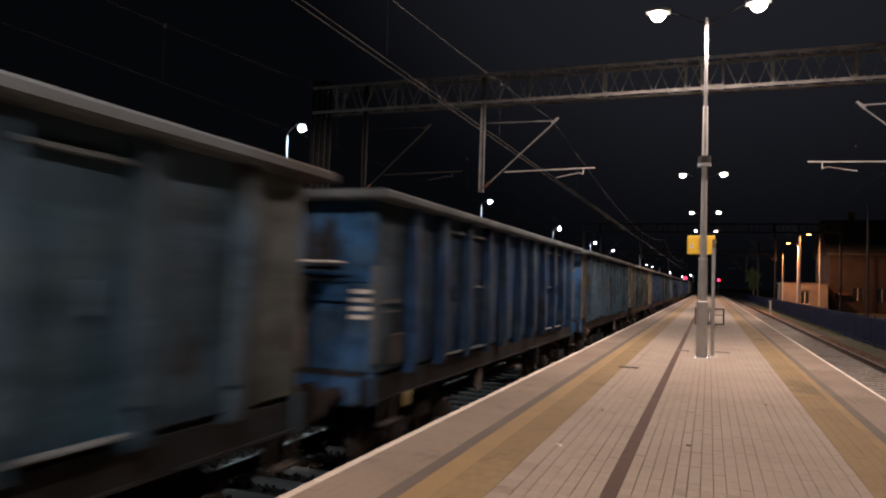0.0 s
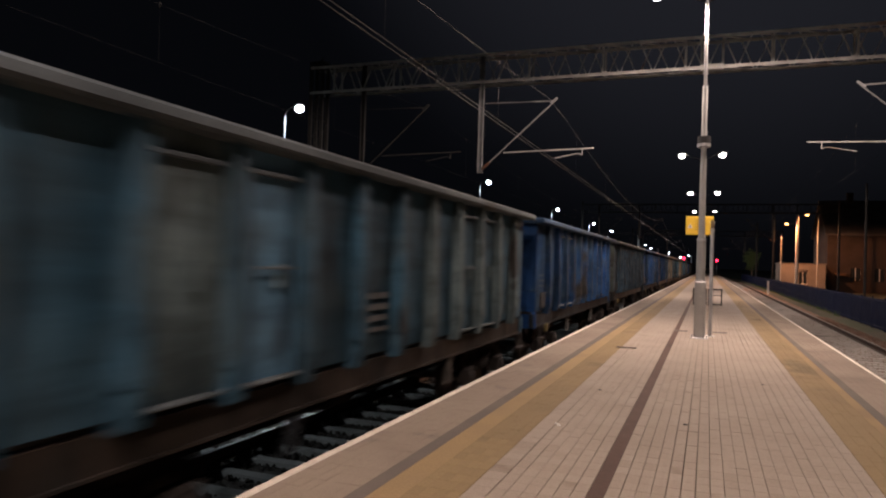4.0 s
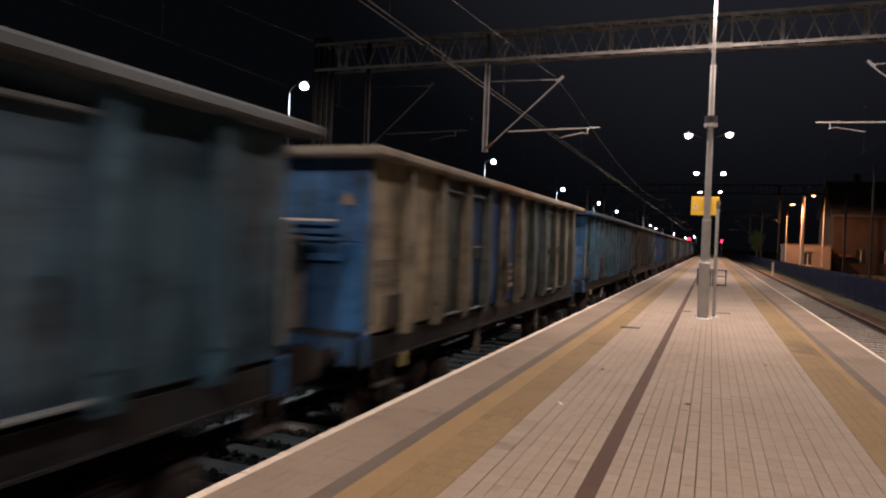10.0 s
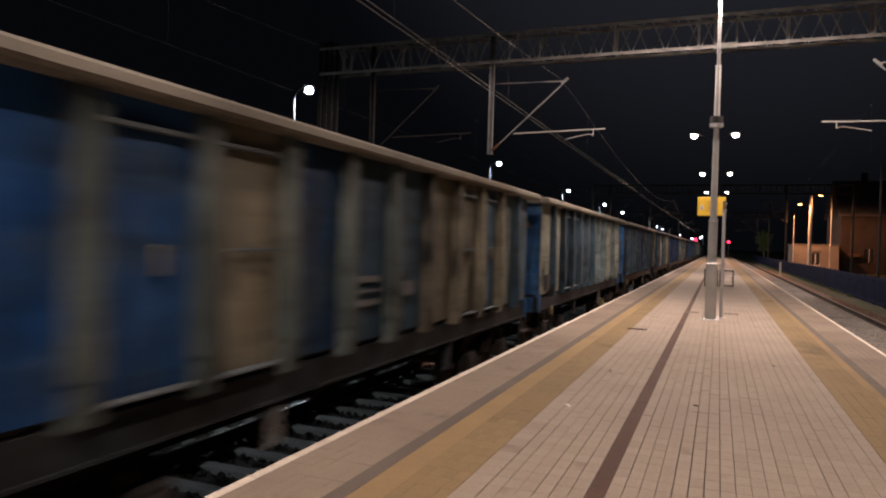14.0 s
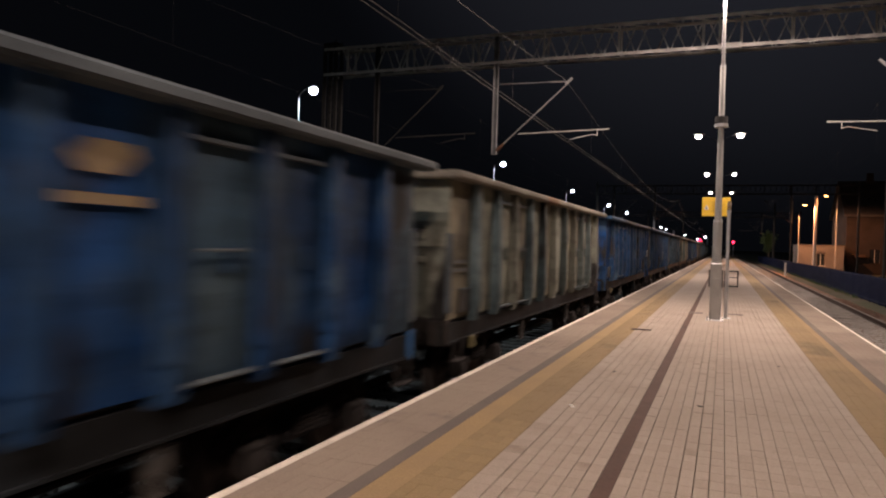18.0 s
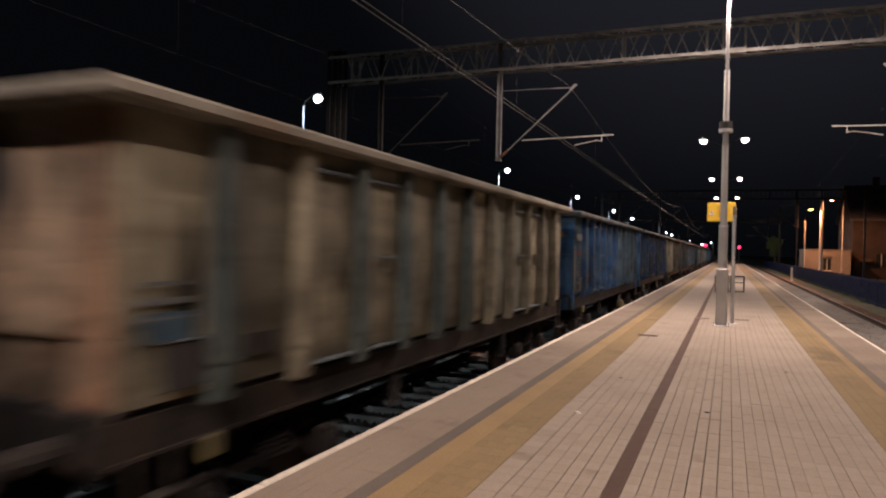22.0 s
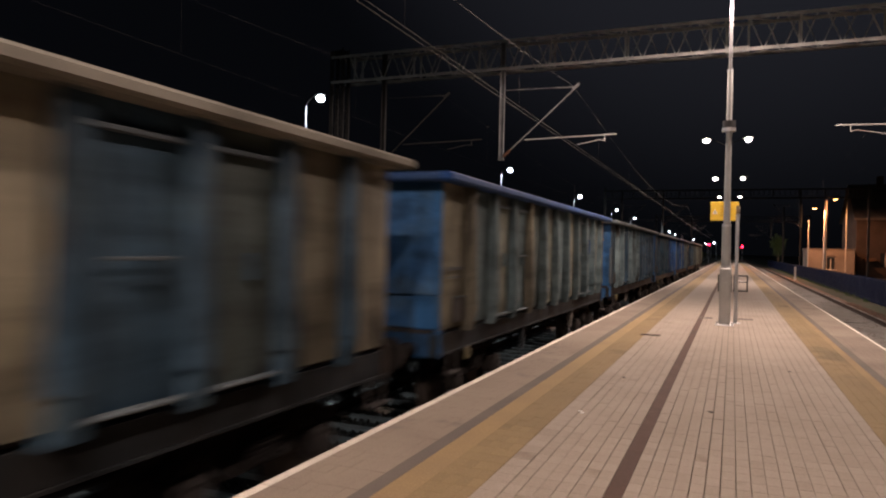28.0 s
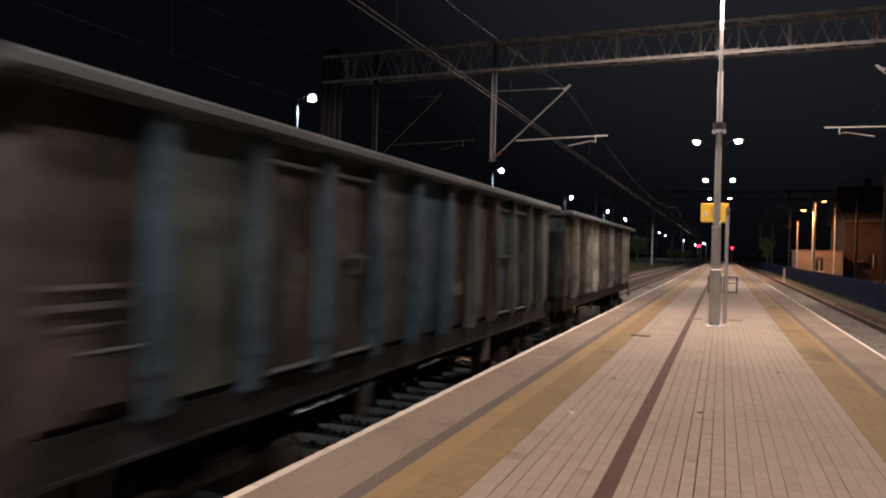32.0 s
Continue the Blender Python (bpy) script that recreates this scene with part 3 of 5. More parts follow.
def gantry(y, label, steel="gantry"):
    g = tagged(new("catenary_gantry"), label, "gantry", "gantries")
    g.matrix_basis = Matrix.Translation((0, y, 0))
    x0, x1, zb, zt, depth, pitch = -14.2, 13.1, 7.83, 8.77, 0.6, 1.025
    for dy in (0.0, depth):
        for z in (zb, zt):
            part("chord", mesh("gantry_chord", lambda bm: outline(bm, [(-0.05, -0.05), (-0.035, -0.05), (-0.035, -0.008), (0.05, -0.008), (0.05, 0.008), (-0.035, 0.008), (-0.035, 0.05), (-0.05, 0.05)], x1 - x0, "x", x0)), steel, g, at=(0, dy, z))
    feet = [side * (0.72 + pitch * i) for side in (-1, 1) for i in range(13 if side < 0 else 12)]     # both halves, from the splice over the platform
    for dy in (0.0, depth):
        for x in feet:
            for way in (-1, 1):
                part("diagonal", mesh("gantry_diagonal%d" % way, lambda bm, way=way: beam(bm, (0.015 * way, 0, 0), (0.40 * way, 0, zt - zb), 0.034, 0.034)), steel, g, at=(x + (pitch / 2 if dy else 0), dy, zb))
        for x in (-13.2, -10.75, -8.25, -5.74, -3.3, -0.78, -0.31, 0.31, 1.71, 3.9, 6.4, 8.9, 11.4):
            part("upright", mesh("gantry_upright", lambda bm: beam(bm, (0, 0, 0), (0, 0, zt - zb), 0.06, 0.05)), steel, g, at=(x, dy, zb))
        part("splice_plate", mesh("gantry_splice", lambda bm: box(bm, -0.3, 0.3, -0.062, -0.052, -0.06, 0.09)), steel, g, at=(0, dy, zb))
    for x in feet:
        for z in (zb, zt):
            part("cross_brace", mesh("gantry_brace", lambda bm: beam(bm, (-pitch / 2, 0, 0), (pitch / 2, depth, 0), 0.035, 0.035)), steel, g, at=(x, 0, z))
    for x in (x0 + 0.2, x1 - 0.2):
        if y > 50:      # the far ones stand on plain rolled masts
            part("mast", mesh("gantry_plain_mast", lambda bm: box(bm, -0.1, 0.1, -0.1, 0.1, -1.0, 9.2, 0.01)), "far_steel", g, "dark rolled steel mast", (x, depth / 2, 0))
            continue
        # the lattice masts have the weak light put into their near-black colour
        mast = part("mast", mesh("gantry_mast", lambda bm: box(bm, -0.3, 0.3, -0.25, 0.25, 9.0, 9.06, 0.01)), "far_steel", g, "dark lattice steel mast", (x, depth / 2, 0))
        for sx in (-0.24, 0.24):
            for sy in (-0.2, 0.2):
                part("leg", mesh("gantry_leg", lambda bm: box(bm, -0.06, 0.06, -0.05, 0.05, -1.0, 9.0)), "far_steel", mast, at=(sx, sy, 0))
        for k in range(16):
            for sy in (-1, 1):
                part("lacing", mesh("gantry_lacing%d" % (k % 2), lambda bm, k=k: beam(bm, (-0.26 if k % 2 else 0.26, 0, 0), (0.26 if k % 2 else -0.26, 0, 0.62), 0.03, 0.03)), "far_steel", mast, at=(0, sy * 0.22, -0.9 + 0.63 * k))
        part("foundation", mesh("gantry_block", lambda bm: box(bm, -0.5, 0.5, -0.5, 0.5, -1.2, -0.75, 0.04)), "concrete", mast)
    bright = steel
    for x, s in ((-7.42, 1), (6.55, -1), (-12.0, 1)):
        # the far cantilever is darkened by colour, as if no lamp reached it
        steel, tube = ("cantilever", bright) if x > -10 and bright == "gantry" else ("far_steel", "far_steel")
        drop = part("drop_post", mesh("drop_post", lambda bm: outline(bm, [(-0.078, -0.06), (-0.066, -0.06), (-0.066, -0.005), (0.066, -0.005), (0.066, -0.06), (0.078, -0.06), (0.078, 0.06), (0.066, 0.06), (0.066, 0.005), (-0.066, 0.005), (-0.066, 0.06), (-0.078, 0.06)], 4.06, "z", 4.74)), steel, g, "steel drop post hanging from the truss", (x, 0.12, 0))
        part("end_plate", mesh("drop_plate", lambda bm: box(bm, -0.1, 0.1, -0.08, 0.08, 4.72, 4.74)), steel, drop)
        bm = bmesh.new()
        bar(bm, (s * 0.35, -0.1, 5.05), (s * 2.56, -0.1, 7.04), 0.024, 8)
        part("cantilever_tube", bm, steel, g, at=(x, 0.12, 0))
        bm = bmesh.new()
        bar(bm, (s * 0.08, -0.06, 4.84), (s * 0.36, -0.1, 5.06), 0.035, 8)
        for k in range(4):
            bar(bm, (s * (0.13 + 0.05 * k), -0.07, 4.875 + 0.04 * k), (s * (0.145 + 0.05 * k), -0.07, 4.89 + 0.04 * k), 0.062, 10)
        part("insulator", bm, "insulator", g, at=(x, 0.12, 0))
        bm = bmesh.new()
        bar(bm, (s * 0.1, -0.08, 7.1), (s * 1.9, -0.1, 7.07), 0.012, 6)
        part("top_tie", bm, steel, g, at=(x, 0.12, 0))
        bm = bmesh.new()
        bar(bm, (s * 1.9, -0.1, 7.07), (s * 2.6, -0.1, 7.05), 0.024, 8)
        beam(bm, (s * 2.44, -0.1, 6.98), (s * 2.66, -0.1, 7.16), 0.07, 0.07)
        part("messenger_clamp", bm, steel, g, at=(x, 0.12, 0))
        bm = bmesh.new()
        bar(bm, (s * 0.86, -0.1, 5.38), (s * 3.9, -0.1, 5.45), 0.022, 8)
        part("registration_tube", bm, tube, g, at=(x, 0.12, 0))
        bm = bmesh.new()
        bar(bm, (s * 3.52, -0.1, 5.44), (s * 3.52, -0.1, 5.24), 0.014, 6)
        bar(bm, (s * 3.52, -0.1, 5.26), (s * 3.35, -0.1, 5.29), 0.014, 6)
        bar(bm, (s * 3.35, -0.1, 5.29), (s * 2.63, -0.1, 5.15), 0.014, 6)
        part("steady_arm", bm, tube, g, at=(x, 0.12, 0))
    return g


gantry(GY, "riveted steel lattice gantry spanning the tracks and platform")
# same gantry, its loss of light with distance put into the steel colour
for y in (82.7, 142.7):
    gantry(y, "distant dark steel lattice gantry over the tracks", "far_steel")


def messenger_height(y):
    u = ((y - GY) % 60.0) / 60.0
    return 7.04 - 4 * 1.29 * u * (1 - u)


# outer wires take the near-black colour in place of dim lighting
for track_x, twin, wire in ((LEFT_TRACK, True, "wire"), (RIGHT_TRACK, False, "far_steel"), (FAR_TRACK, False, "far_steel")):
    line = tagged(new("overhead_wire"), "copper contact wires and messenger wire above the track", "overhead wire", "overhead wires")
    line.matrix_basis = Matrix.Translation((track_x, 0, 0))
    ys = [-38 + 3.0 * i for i in range(92)]
    for dx in ((-0.05, 0.05) if twin else (0.0,)):
        part("contact_wire", sweep([(dx, y, 5.12 + (0.02 if dx > 0 else 0)) for y in ys], 0.0075 if twin else 0.002), wire, line)
    part("messenger_wire", sweep([(0.02, y, messenger_height(y)) for y in ys], 0.007 if twin else 0.002), wire, line)
    for k in range(-3, 20):
        y = GY - 4.2 + 8.6 * k - (2.2 if k % 7 == 0 else 0)
        bm = bmesh.new()
        bar(bm, (0.02, y, messenger_height(y)), (0.03, y, 5.13), 0.0022, 4)
        dropper = part("dropper", bm, wire, line)
        bm = bmesh.new()
        bar(bm, (0.02, y, messenger_height(y) - 0.05), (0.02, y, messenger_height(y) + 0.03), 0.022, 6)
        part("clamp", bm, wire, dropper)


# ---- lamps, signals, fence and buildings beyond ----
def street_lamp(x, y):
    s = tagged(new("street_lamp"), "slim street lamp with one lit cool white head", "street lamp", "street lamps beyond the train")
    s.matrix_basis = Matrix.Translation((x, y, 0))
    bm = bmesh.new()
    bar(bm, (-0.38, 0, -0.95), (-0.38, 0, 10.3), 0.075, 10, 0.05)
    part("pole", bm, "cantilever", s)
    part("arm", sweep([(-0.38, 0, 10.28), (-0.34, 0, 10.45), (-0.1, 0, 10.7), (0.36, 0, 10.93)], 0.02, 8), "dark", s)
    bm = bmesh.new()
    outline(bm, [(0.34, 10.90), (0.90, 10.91), (0.92, 10.94), (0.62, 11.0), (0.32, 10.95)], 0.36, "y", -0.18)
    head = part("head", bm, "dark", s)
    bm = bmesh.new()
    # lens swollen to a ball so that it includes the lamp's glare
    bmesh.ops.create_uvsphere(bm, u_segments=24, v_segments=12, radius=1, matrix=Matrix.Translation((0.66, 0, 10.68)) @ Matrix.Diagonal((0.26, 0.24, 0.22, 1)))
    part("lens", bm, "lens_cool", head, "glowing cool white lens")


for x, y in LED_ROW:
    street_lamp(x, y)


def sodium_lamp(x, y, top, heads):
    s = tagged(new("street_lamp"), "concrete street lamp with two orange sodium heads, lit", "street lamp")
    s.matrix_basis = Matrix.Translation((x, y, 0))
    bm = bmesh.new()
    bar(bm, (0, 0, -0.95), (0, 0, top), 0.20, 12, 0.14)
    part("pole", bm, "concrete", s, "tapered concrete pole lit orange")
    for dx, z in heads:
        side = 1 if dx > 0 else -1
        arm = part("arm", sweep([(0, 0, z - 0.3), (side * 0.3, 0, z - 0.05), (dx - side * 0.2, 0, z + 0.06)], 0.03, 6), "dark", s)
        bm = bmesh.new()
        outline(bm, [(dx - 0.3, z + 0.05), (dx + 0.3, z + 0.05), (dx + 0.22, z + 0.14), (dx - 0.18, z + 0.16)], 0.24, "y", -0.12)
        part("head", bm, "dark", s)
        bm = bmesh.new()
        bmesh.ops.create_uvsphere(bm, u_segments=10, v_segments=6, radius=1, matrix=Matrix.Translation((dx, 0, z + 0.02)) @ Matrix.Diagonal((0.22, 0.12, 0.09, 1)))
        part("lens", bm, "lens_sodium", arm, "glowing orange lens")


sodium_lamp(9.70, 90.0, 8.15, ((-1.13, 7.10), (0.98, 8.14)))


def plain_pole(x, y, top, r, label):
    bm = bmesh.new()
    bar(bm, (0, 0, -0.95), (0, 0, top), r, 10, r * 0.7)
    # poles called dark or dim get the near-black, unlit-looking steel
    tagged(part("utility_pole", bm, "far_steel" if "dark" in label or "dim" in label else "concrete", at=(x, y, 0)), label, "utility pole")


plain_pole(12.2, 93.0, 8.1, 0.075, "tall concrete pole lit orange beside the building")
plain_pole(8.15, 91.5, 5.9, 0.05, "thin steel pole beside the low annex")
plain_pole(9.6, 52.0, 7.5, 0.09, "dim concrete pole behind the blue fence")
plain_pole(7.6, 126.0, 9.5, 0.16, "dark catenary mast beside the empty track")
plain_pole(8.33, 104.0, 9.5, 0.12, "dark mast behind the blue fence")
# added orange strip: the lamplight on the mast's upper part, as colour
tagged(part("mast_plate", boxes((-0.12, 0.12, -0.02, 0.02, -1.5, 1.5), bevel=0.008), "mark_orange", at=(8.33, 103.885, 7.0)), "narrow upright orange strip standing for the lamp-lit top of a mast", "sign plate")


def far_pole(x, y, top, lit):
    pole = tagged(new("utility_pole"), "pale tapered %s beside the far tracks" % ("lit lamp pole" if lit else "steel pole"), "utility pole", "far poles")
    pole.matrix_basis = Matrix.Translation((x, y, 0))
    bm = bmesh.new()
    bar(bm, (0, 0, -0.98), (0, 0, top), 0.2, 10, 0.14)
    part("shaft", bm, "pole_white", pole)
    if lit:
        bm = bmesh.new()
        beam(bm, (0, 0, top - 0.1), (-1.0, 0, top + 0.2), 0.12, 0.12)
        arm = part("arm", bm, "galv", pole)
        bm = bmesh.new()
        bmesh.ops.create_uvsphere(bm, u_segments=12, v_segments=8, radius=0.3, matrix=Matrix.Translation((-1.1, 0, top + 0.12)))
        part("lens", bm, "lens_cool", arm, "glowing cool white lens")


for x, y, top, lit in ((-15.1, 167.6, 8.9, False), (-15.4, 240.7, 7.5, False), (-16.6, 333.4, 7.7, False), (-13.7, 436.0, 7.2, True), (-12.0, 447.0, 7.0, False), (-7.65, 379.0, 7.4, True)):
    far_pole(x, y, top, lit)


def signal(x, y, z, label):
    s = tagged(new("railway_signal"), label, "railway signal", "railway signals")
    s.matrix_basis = Matrix.Translation((x, y, 0))
    bm = bmesh.new()
    bar(bm, (0, 0.15, -0.95), (0, 0.15, z + 0.5), 0.08, 8)
    part("mast", bm, "galv", s)
    part("signal_head", boxes((-0.28, 0.28, -0.1, 0.1, z - 1.0, z + 0.6), bevel=0.04), "dark", s)
    bm = bmesh.new()
    # red disc drawn wider than a lens to include its glow
    bmesh.ops.create_uvsphere(bm, u_segments=12, v_segments=8, radius=0.30, matrix=Matrix.Translation((0, -0.1, z)) @ Matrix.Diagonal((1, 0.3, 1, 1)))
    part("red_lens", bm, "red", s, "glowing red lens")
    for dz in (-0.33, -0.66):
        bm = bmesh.new()
        ring(bm, 0, 0, 0, 0.1, 0.13, 0.10, 12)
        part("hood", bm, "dark", s, at=pose(0, -0.1, z + dz, 90, 0, 0))


signal(2.25, 190.0, 3.60, "railway signal showing red beside the empty track")
signal(-5.63, 190.5, 3.95, "railway signal showing red beside the train's track")


def fence_panel(bm):
    for z in (-0.72, 0.44):
        box(bm, -0.016, 0.016, 0.03, 2.47, z, z + 0.045)
    for i in range(26):
        y = 0.06 + 2.38 * i / 25
        box(bm, -0.011, 0.011, y - 0.02, y + 0.02, -0.82, 0.53)


fence = tagged(new("fence"), "low blue painted steel bar fence along the track", "fence")
fence.matrix_basis = Matrix.Translation((7.25, 0, 0))
for i in range(64):
    part("post", mesh("fence_post", lambda bm: box(bm, -0.035, 0.035, -0.035, 0.035, -1.0, 0.6, 0.008)), "fence", fence, at=(0, 10 + 2.5 * i, 0))
    tagged(part("panel", mesh("fence_panel", fence_panel), "fence", fence, at=(0, 10 + 2.5 * i, 0)), kind="stuff")
for y, h in ((84.0, 0.46),):
    tagged(part("marker_post", boxes((-0.09, 0.09, -0.07, 0.07, -1.0, h), bevel=0.02), "frame", at=(6.3, y, 0)), "short pale track-side marker post", "marker post")


def window_unit(parent, x0, x1, y, z0, z1, lit=False):
    w = part("window", boxes((x0, x1, y - 0.03, y + 0.02, z0, z1)), "glass", parent)
    mid = (x0 + x1) / 2
    part("window_frame", boxes((x0 - 0.06, x0, y - 0.07, y + 0.03, z0, z1), (x1, x1 + 0.06, y - 0.07, y + 0.03, z0, z1), (x0 - 0.06, x1 + 0.06, y - 0.07, y + 0.03, z1, z1 + 0.06), (mid - 0.03, mid + 0.03, y - 0.06, y + 0.02, z0, z1)), "frame", w)
    part("sill", boxes((x0 - 0.12, x1 + 0.12, y - 0.14, y + 0.03, z0 - 0.06, z0), bevel=0.01), "frame", w)


def wall_with_openings(bm, x0, x1, y0, y1, z0, z1, holes):
    """A wall across x, in one piece, with rectangular holes (x0, x1, z0, z1)."""
    xs = sorted({x0, x1, *(h[0] for h in holes), *(h[1] for h in holes)})
    zs = sorted({z0, z1, *(h[2] for h in holes), *(h[3] for h in holes)})
    solid = {(i, j) for i in range(len(xs) - 1) for j in range(len(zs) - 1)
             if not any(a <= xs[i] < b and c <= zs[j] < d for a, b, c, d in holes)}
    v = {}

    def at(i, j, y):
        if (i, j, y) not in v:
            v[i, j, y] = bm.verts.new((xs[i], y, zs[j]))
        return v[i, j, y]
    for i, j in solid:
        for y in (y0, y1):
            bm.faces.new([at(i, j, y), at(i + 1, j, y), at(i + 1, j + 1, y), at(i, j + 1, y)])
        for di, dj, p, q in ((-1, 0, (0, 0), (0, 1)), (1, 0, (1, 0), (1, 1)), (0, -1, (0, 0), (1, 0)), (0, 1, (0, 1), (1, 1))):
            if (i + di, j + dj) not in solid:
                bm.faces.new([at(i + p[0], j + p[1], y0), at(i + q[0], j + q[1], y0), at(i + q[0], j + q[1], y1), at(i + p[0], j + p[1], y1)])
    bmesh.ops.recalc_face_normals(bm, faces=bm.faces)


annex = tagged(new("annex_building"), "low flat-roofed plastered annex lit orange by a lamp", "building")
annex.matrix_basis = Matrix.Translation((0, 95.0, 0))
bm = bmesh.new()
wall_with_openings(bm, 8.5, 13.4, 0.0, 0.3, -0.95, 2.5, [(10.5, 11.35, 0.1, 1.5)])
part("wall", bm, "plaster", annex)
part("wall", boxes((8.5, 8.8, 0.3, 7.0, -0.95, 2.5)), "plaster", annex)
part("wall", boxes((13.1, 13.4, 0.3, 7.0, -0.95, 2.5)), "plaster", annex)
part("roof", boxes((8.4, 13.5, -0.12, 7.1, 2.5, 2.62), bevel=0.02), "roof", annex)
window_unit(annex, 10.5, 11.35, 0.12, 0.1, 1.5)
part("awning", boxes((10.5, 11.4, -0.16, -0.003, 1.6, 1.9), bevel=0.02), "roof", annex)

house = tagged(new("house"), "tall old rendered house with a steep gable roof in the dark", "house")
house.matrix_basis = Matrix.Translation((1.1, 99.0, 0))
bm = bmesh.new()
wall_with_openings(bm, 13.0, 27.0, 0.0, 0.4, -0.95, 6.4, [(15.6, 16.7, 0.6, 2.2), (18.2, 19.3, 0.6, 2.2), (20.8, 21.9, 0.6, 2.2), (23.4, 24.5, 0.6, 2.2)])
part("wall", bm, "brickwall", house)
bm = bmesh.new()
outline(bm, [(0.4, -0.95), (12.0, -0.95), (12.0, 6.4), (6.2, 10.6), (0.4, 6.4)], 0.4, "x", 13.0)
part("gable_wall", bm, "brickwall", house)
bm = bmesh.new()
outline(bm, [(-0.4, 6.25), (6.2, 10.95), (12.8, 6.25), (12.8, 6.45), (6.2, 11.2), (-0.4, 6.45)], 14.6, "x", 12.7)
roof = part("roof", bm, "roof", house)
part("chimney", boxes((16.0, 16.7, 5.6, 6.3, 9.5, 12.2), bevel=0.02), "brickwall", roof)
part("porch_roof", boxes((13.75, 15.0, -1.1, -0.003, 1.2, 1.55), bevel=0.03), "brown_patch", house, "rusty porch roof")
for x in (15.6, 18.2, 20.8, 23.4):
    window_unit(house, x, x + 1.1, 0.15, 0.6, 2.2)


# ---- plants ----
def leafy(rng, centre, size, count, leaf):
    verts, faces = [], []
    for _ in range(count):
        d = Vector((rng.gauss(0, 1), rng.gauss(0, 1), rng.gauss(0, 1))).normalized()
        lump = 0.6 + 0.95 * noise.noise(d * 2.6 + Vector(centre))
        p = Vector(centre) + Vector((d.x * size[0], d.y * size[1], d.z * size[2])) * lump * rng.uniform(0.55, 1.0)
        u = Vector((rng.uniform(-1, 1), rng.uniform(-1, 1), rng.uniform(-1, 1))).normalized() * leaf
        w = u.cross(Vector((rng.uniform(-1, 1), rng.uniform(-1, 1), rng.uniform(-1, 1)))).normalized() * leaf * 0.6
        k = len(verts)
        verts += [p - u, p + w, p + u, p - w]
        faces.append((k, k + 1, k + 2, k + 3))
    data = bpy.data.meshes.new("leaves")
    data.from_pydata(verts, [], faces)
    data.materials.append(None)
    return data


def tree(x, y, height, size, seed, label):
    rng = random.Random(seed)
    t = tagged(new("tree"), label, "tree", "trees by the track")
    t.matrix_basis = Matrix.Translation((x, y, -0.9))
    bm = bmesh.new()
    bar(bm, (0, 0, 0), (0.1, 0, height * 0.55), 0.16, 9, 0.09)
    for k in range(6):
        a = k * 1.05 + rng.random()
        z = height * rng.uniform(0.35, 0.55)
        bar(bm, (0.07, 0, z), (size * 0.6 * math.cos(a), size * 0.6 * math.sin(a), z + height * 0.3), 0.06, 6, 0.02)
    part("trunk", bm, "bark", t)
    part("crown", leafy(rng, (0, 0, height * 0.7), (size, size, height * 0.36), 5000, 0.09), "leaf", t)


tree(8.2, 150.0, 6.6, 1.6, 5, "small leafy tree beside the fence at night")
tree(-10.5, 175.0, 4.2, 2.6, 6, "round leafy bush beside the far tracks")
tree(-8.2, 188.0, 3.6, 2.2, 7, "round leafy bush beside the far tracks")
tree(-16.5, 150.0, 6.5, 2.8, 9, "dim leafy tree behind the street lamps")


def grass_patch(x0, x1, y0, y1, count, seed):
    rng = random.Random(seed)
    verts, faces = [], []
    for _ in range(count):
        x, y, h, a = rng.uniform(x0, x1), rng.uniform(y0, y1), rng.uniform(0.12, 0.38), rng.uniform(0, 6.28)
        k, dx, dy = len(verts), 0.02 * math.cos(a), 0.02 * math.sin(a)
        verts += [(x - dx, y - dy, -0.9), (x + dx, y + dy, -0.9), (x + rng.uniform(-0.12, 0.12), y + rng.uniform(-0.12, 0.12), -0.9 + h)]
        faces.append((k, k + 1, k + 2))
    data = bpy.data.meshes.new("grass")
    data.from_pydata(verts, [], faces)
    data.materials.append(None)
    return data


for x0, x1, y0, y1, n_blades, seed in ((-22.0, -11.6, 55, 160, 30000, 1), (6.95, 7.2, 45, 130, 700, 2)):
    tagged(part("grass", grass_patch(x0, x1, y0, y1, n_blades, seed), "grass"), "sparse dark green trackside grass", "grass", kind="stuff")

# ---- the freight train ----
LENGTH, PERIOD, SPEED, FIRST = 12.80, 14.04, 15.497, -6.8   # car body, wagon to wagon, metres a second, where wagon 0 begins
BAY = LENGTH / 12
SILL, FLOOR, TOP = 0.97, 1.33, 3.325
FACE, PROUD = 1.285, 1.445


def side_post(bm, s):
    """A pressed post, tapering to the top."""
    w0, w1 = 0.098, 0.07
    for a, b, z0, z1 in ((PROUD - 0.05, PROUD, FLOOR - 0.09, FLOOR + 0.2), (PROUD, PROUD - 0.04, FLOOR + 0.2, TOP)):
        low = [(FACE - 0.03, -w0), (a, -w0 * 0.8), (a, w0 * 0.8), (FACE - 0.03, w0)]
        high = [(FACE - 0.03, -w1), (b, -w1 * 0.8), (b, w1 * 0.8), (FACE - 0.03, w1)]
        lo = [bm.verts.new((s * x, y, z0)) for x, y in low]
        hi = [bm.verts.new((s * x, y, z1)) for x, y in high]
        for i in range(4):
            bm.faces.new((lo[i], lo[(i + 1) % 4], hi[(i + 1) % 4], hi[i]))
        bm.faces.new(lo[::-1])
        bm.faces.new(hi)
    bmesh.ops.recalc_face_normals(bm, faces=bm.faces)


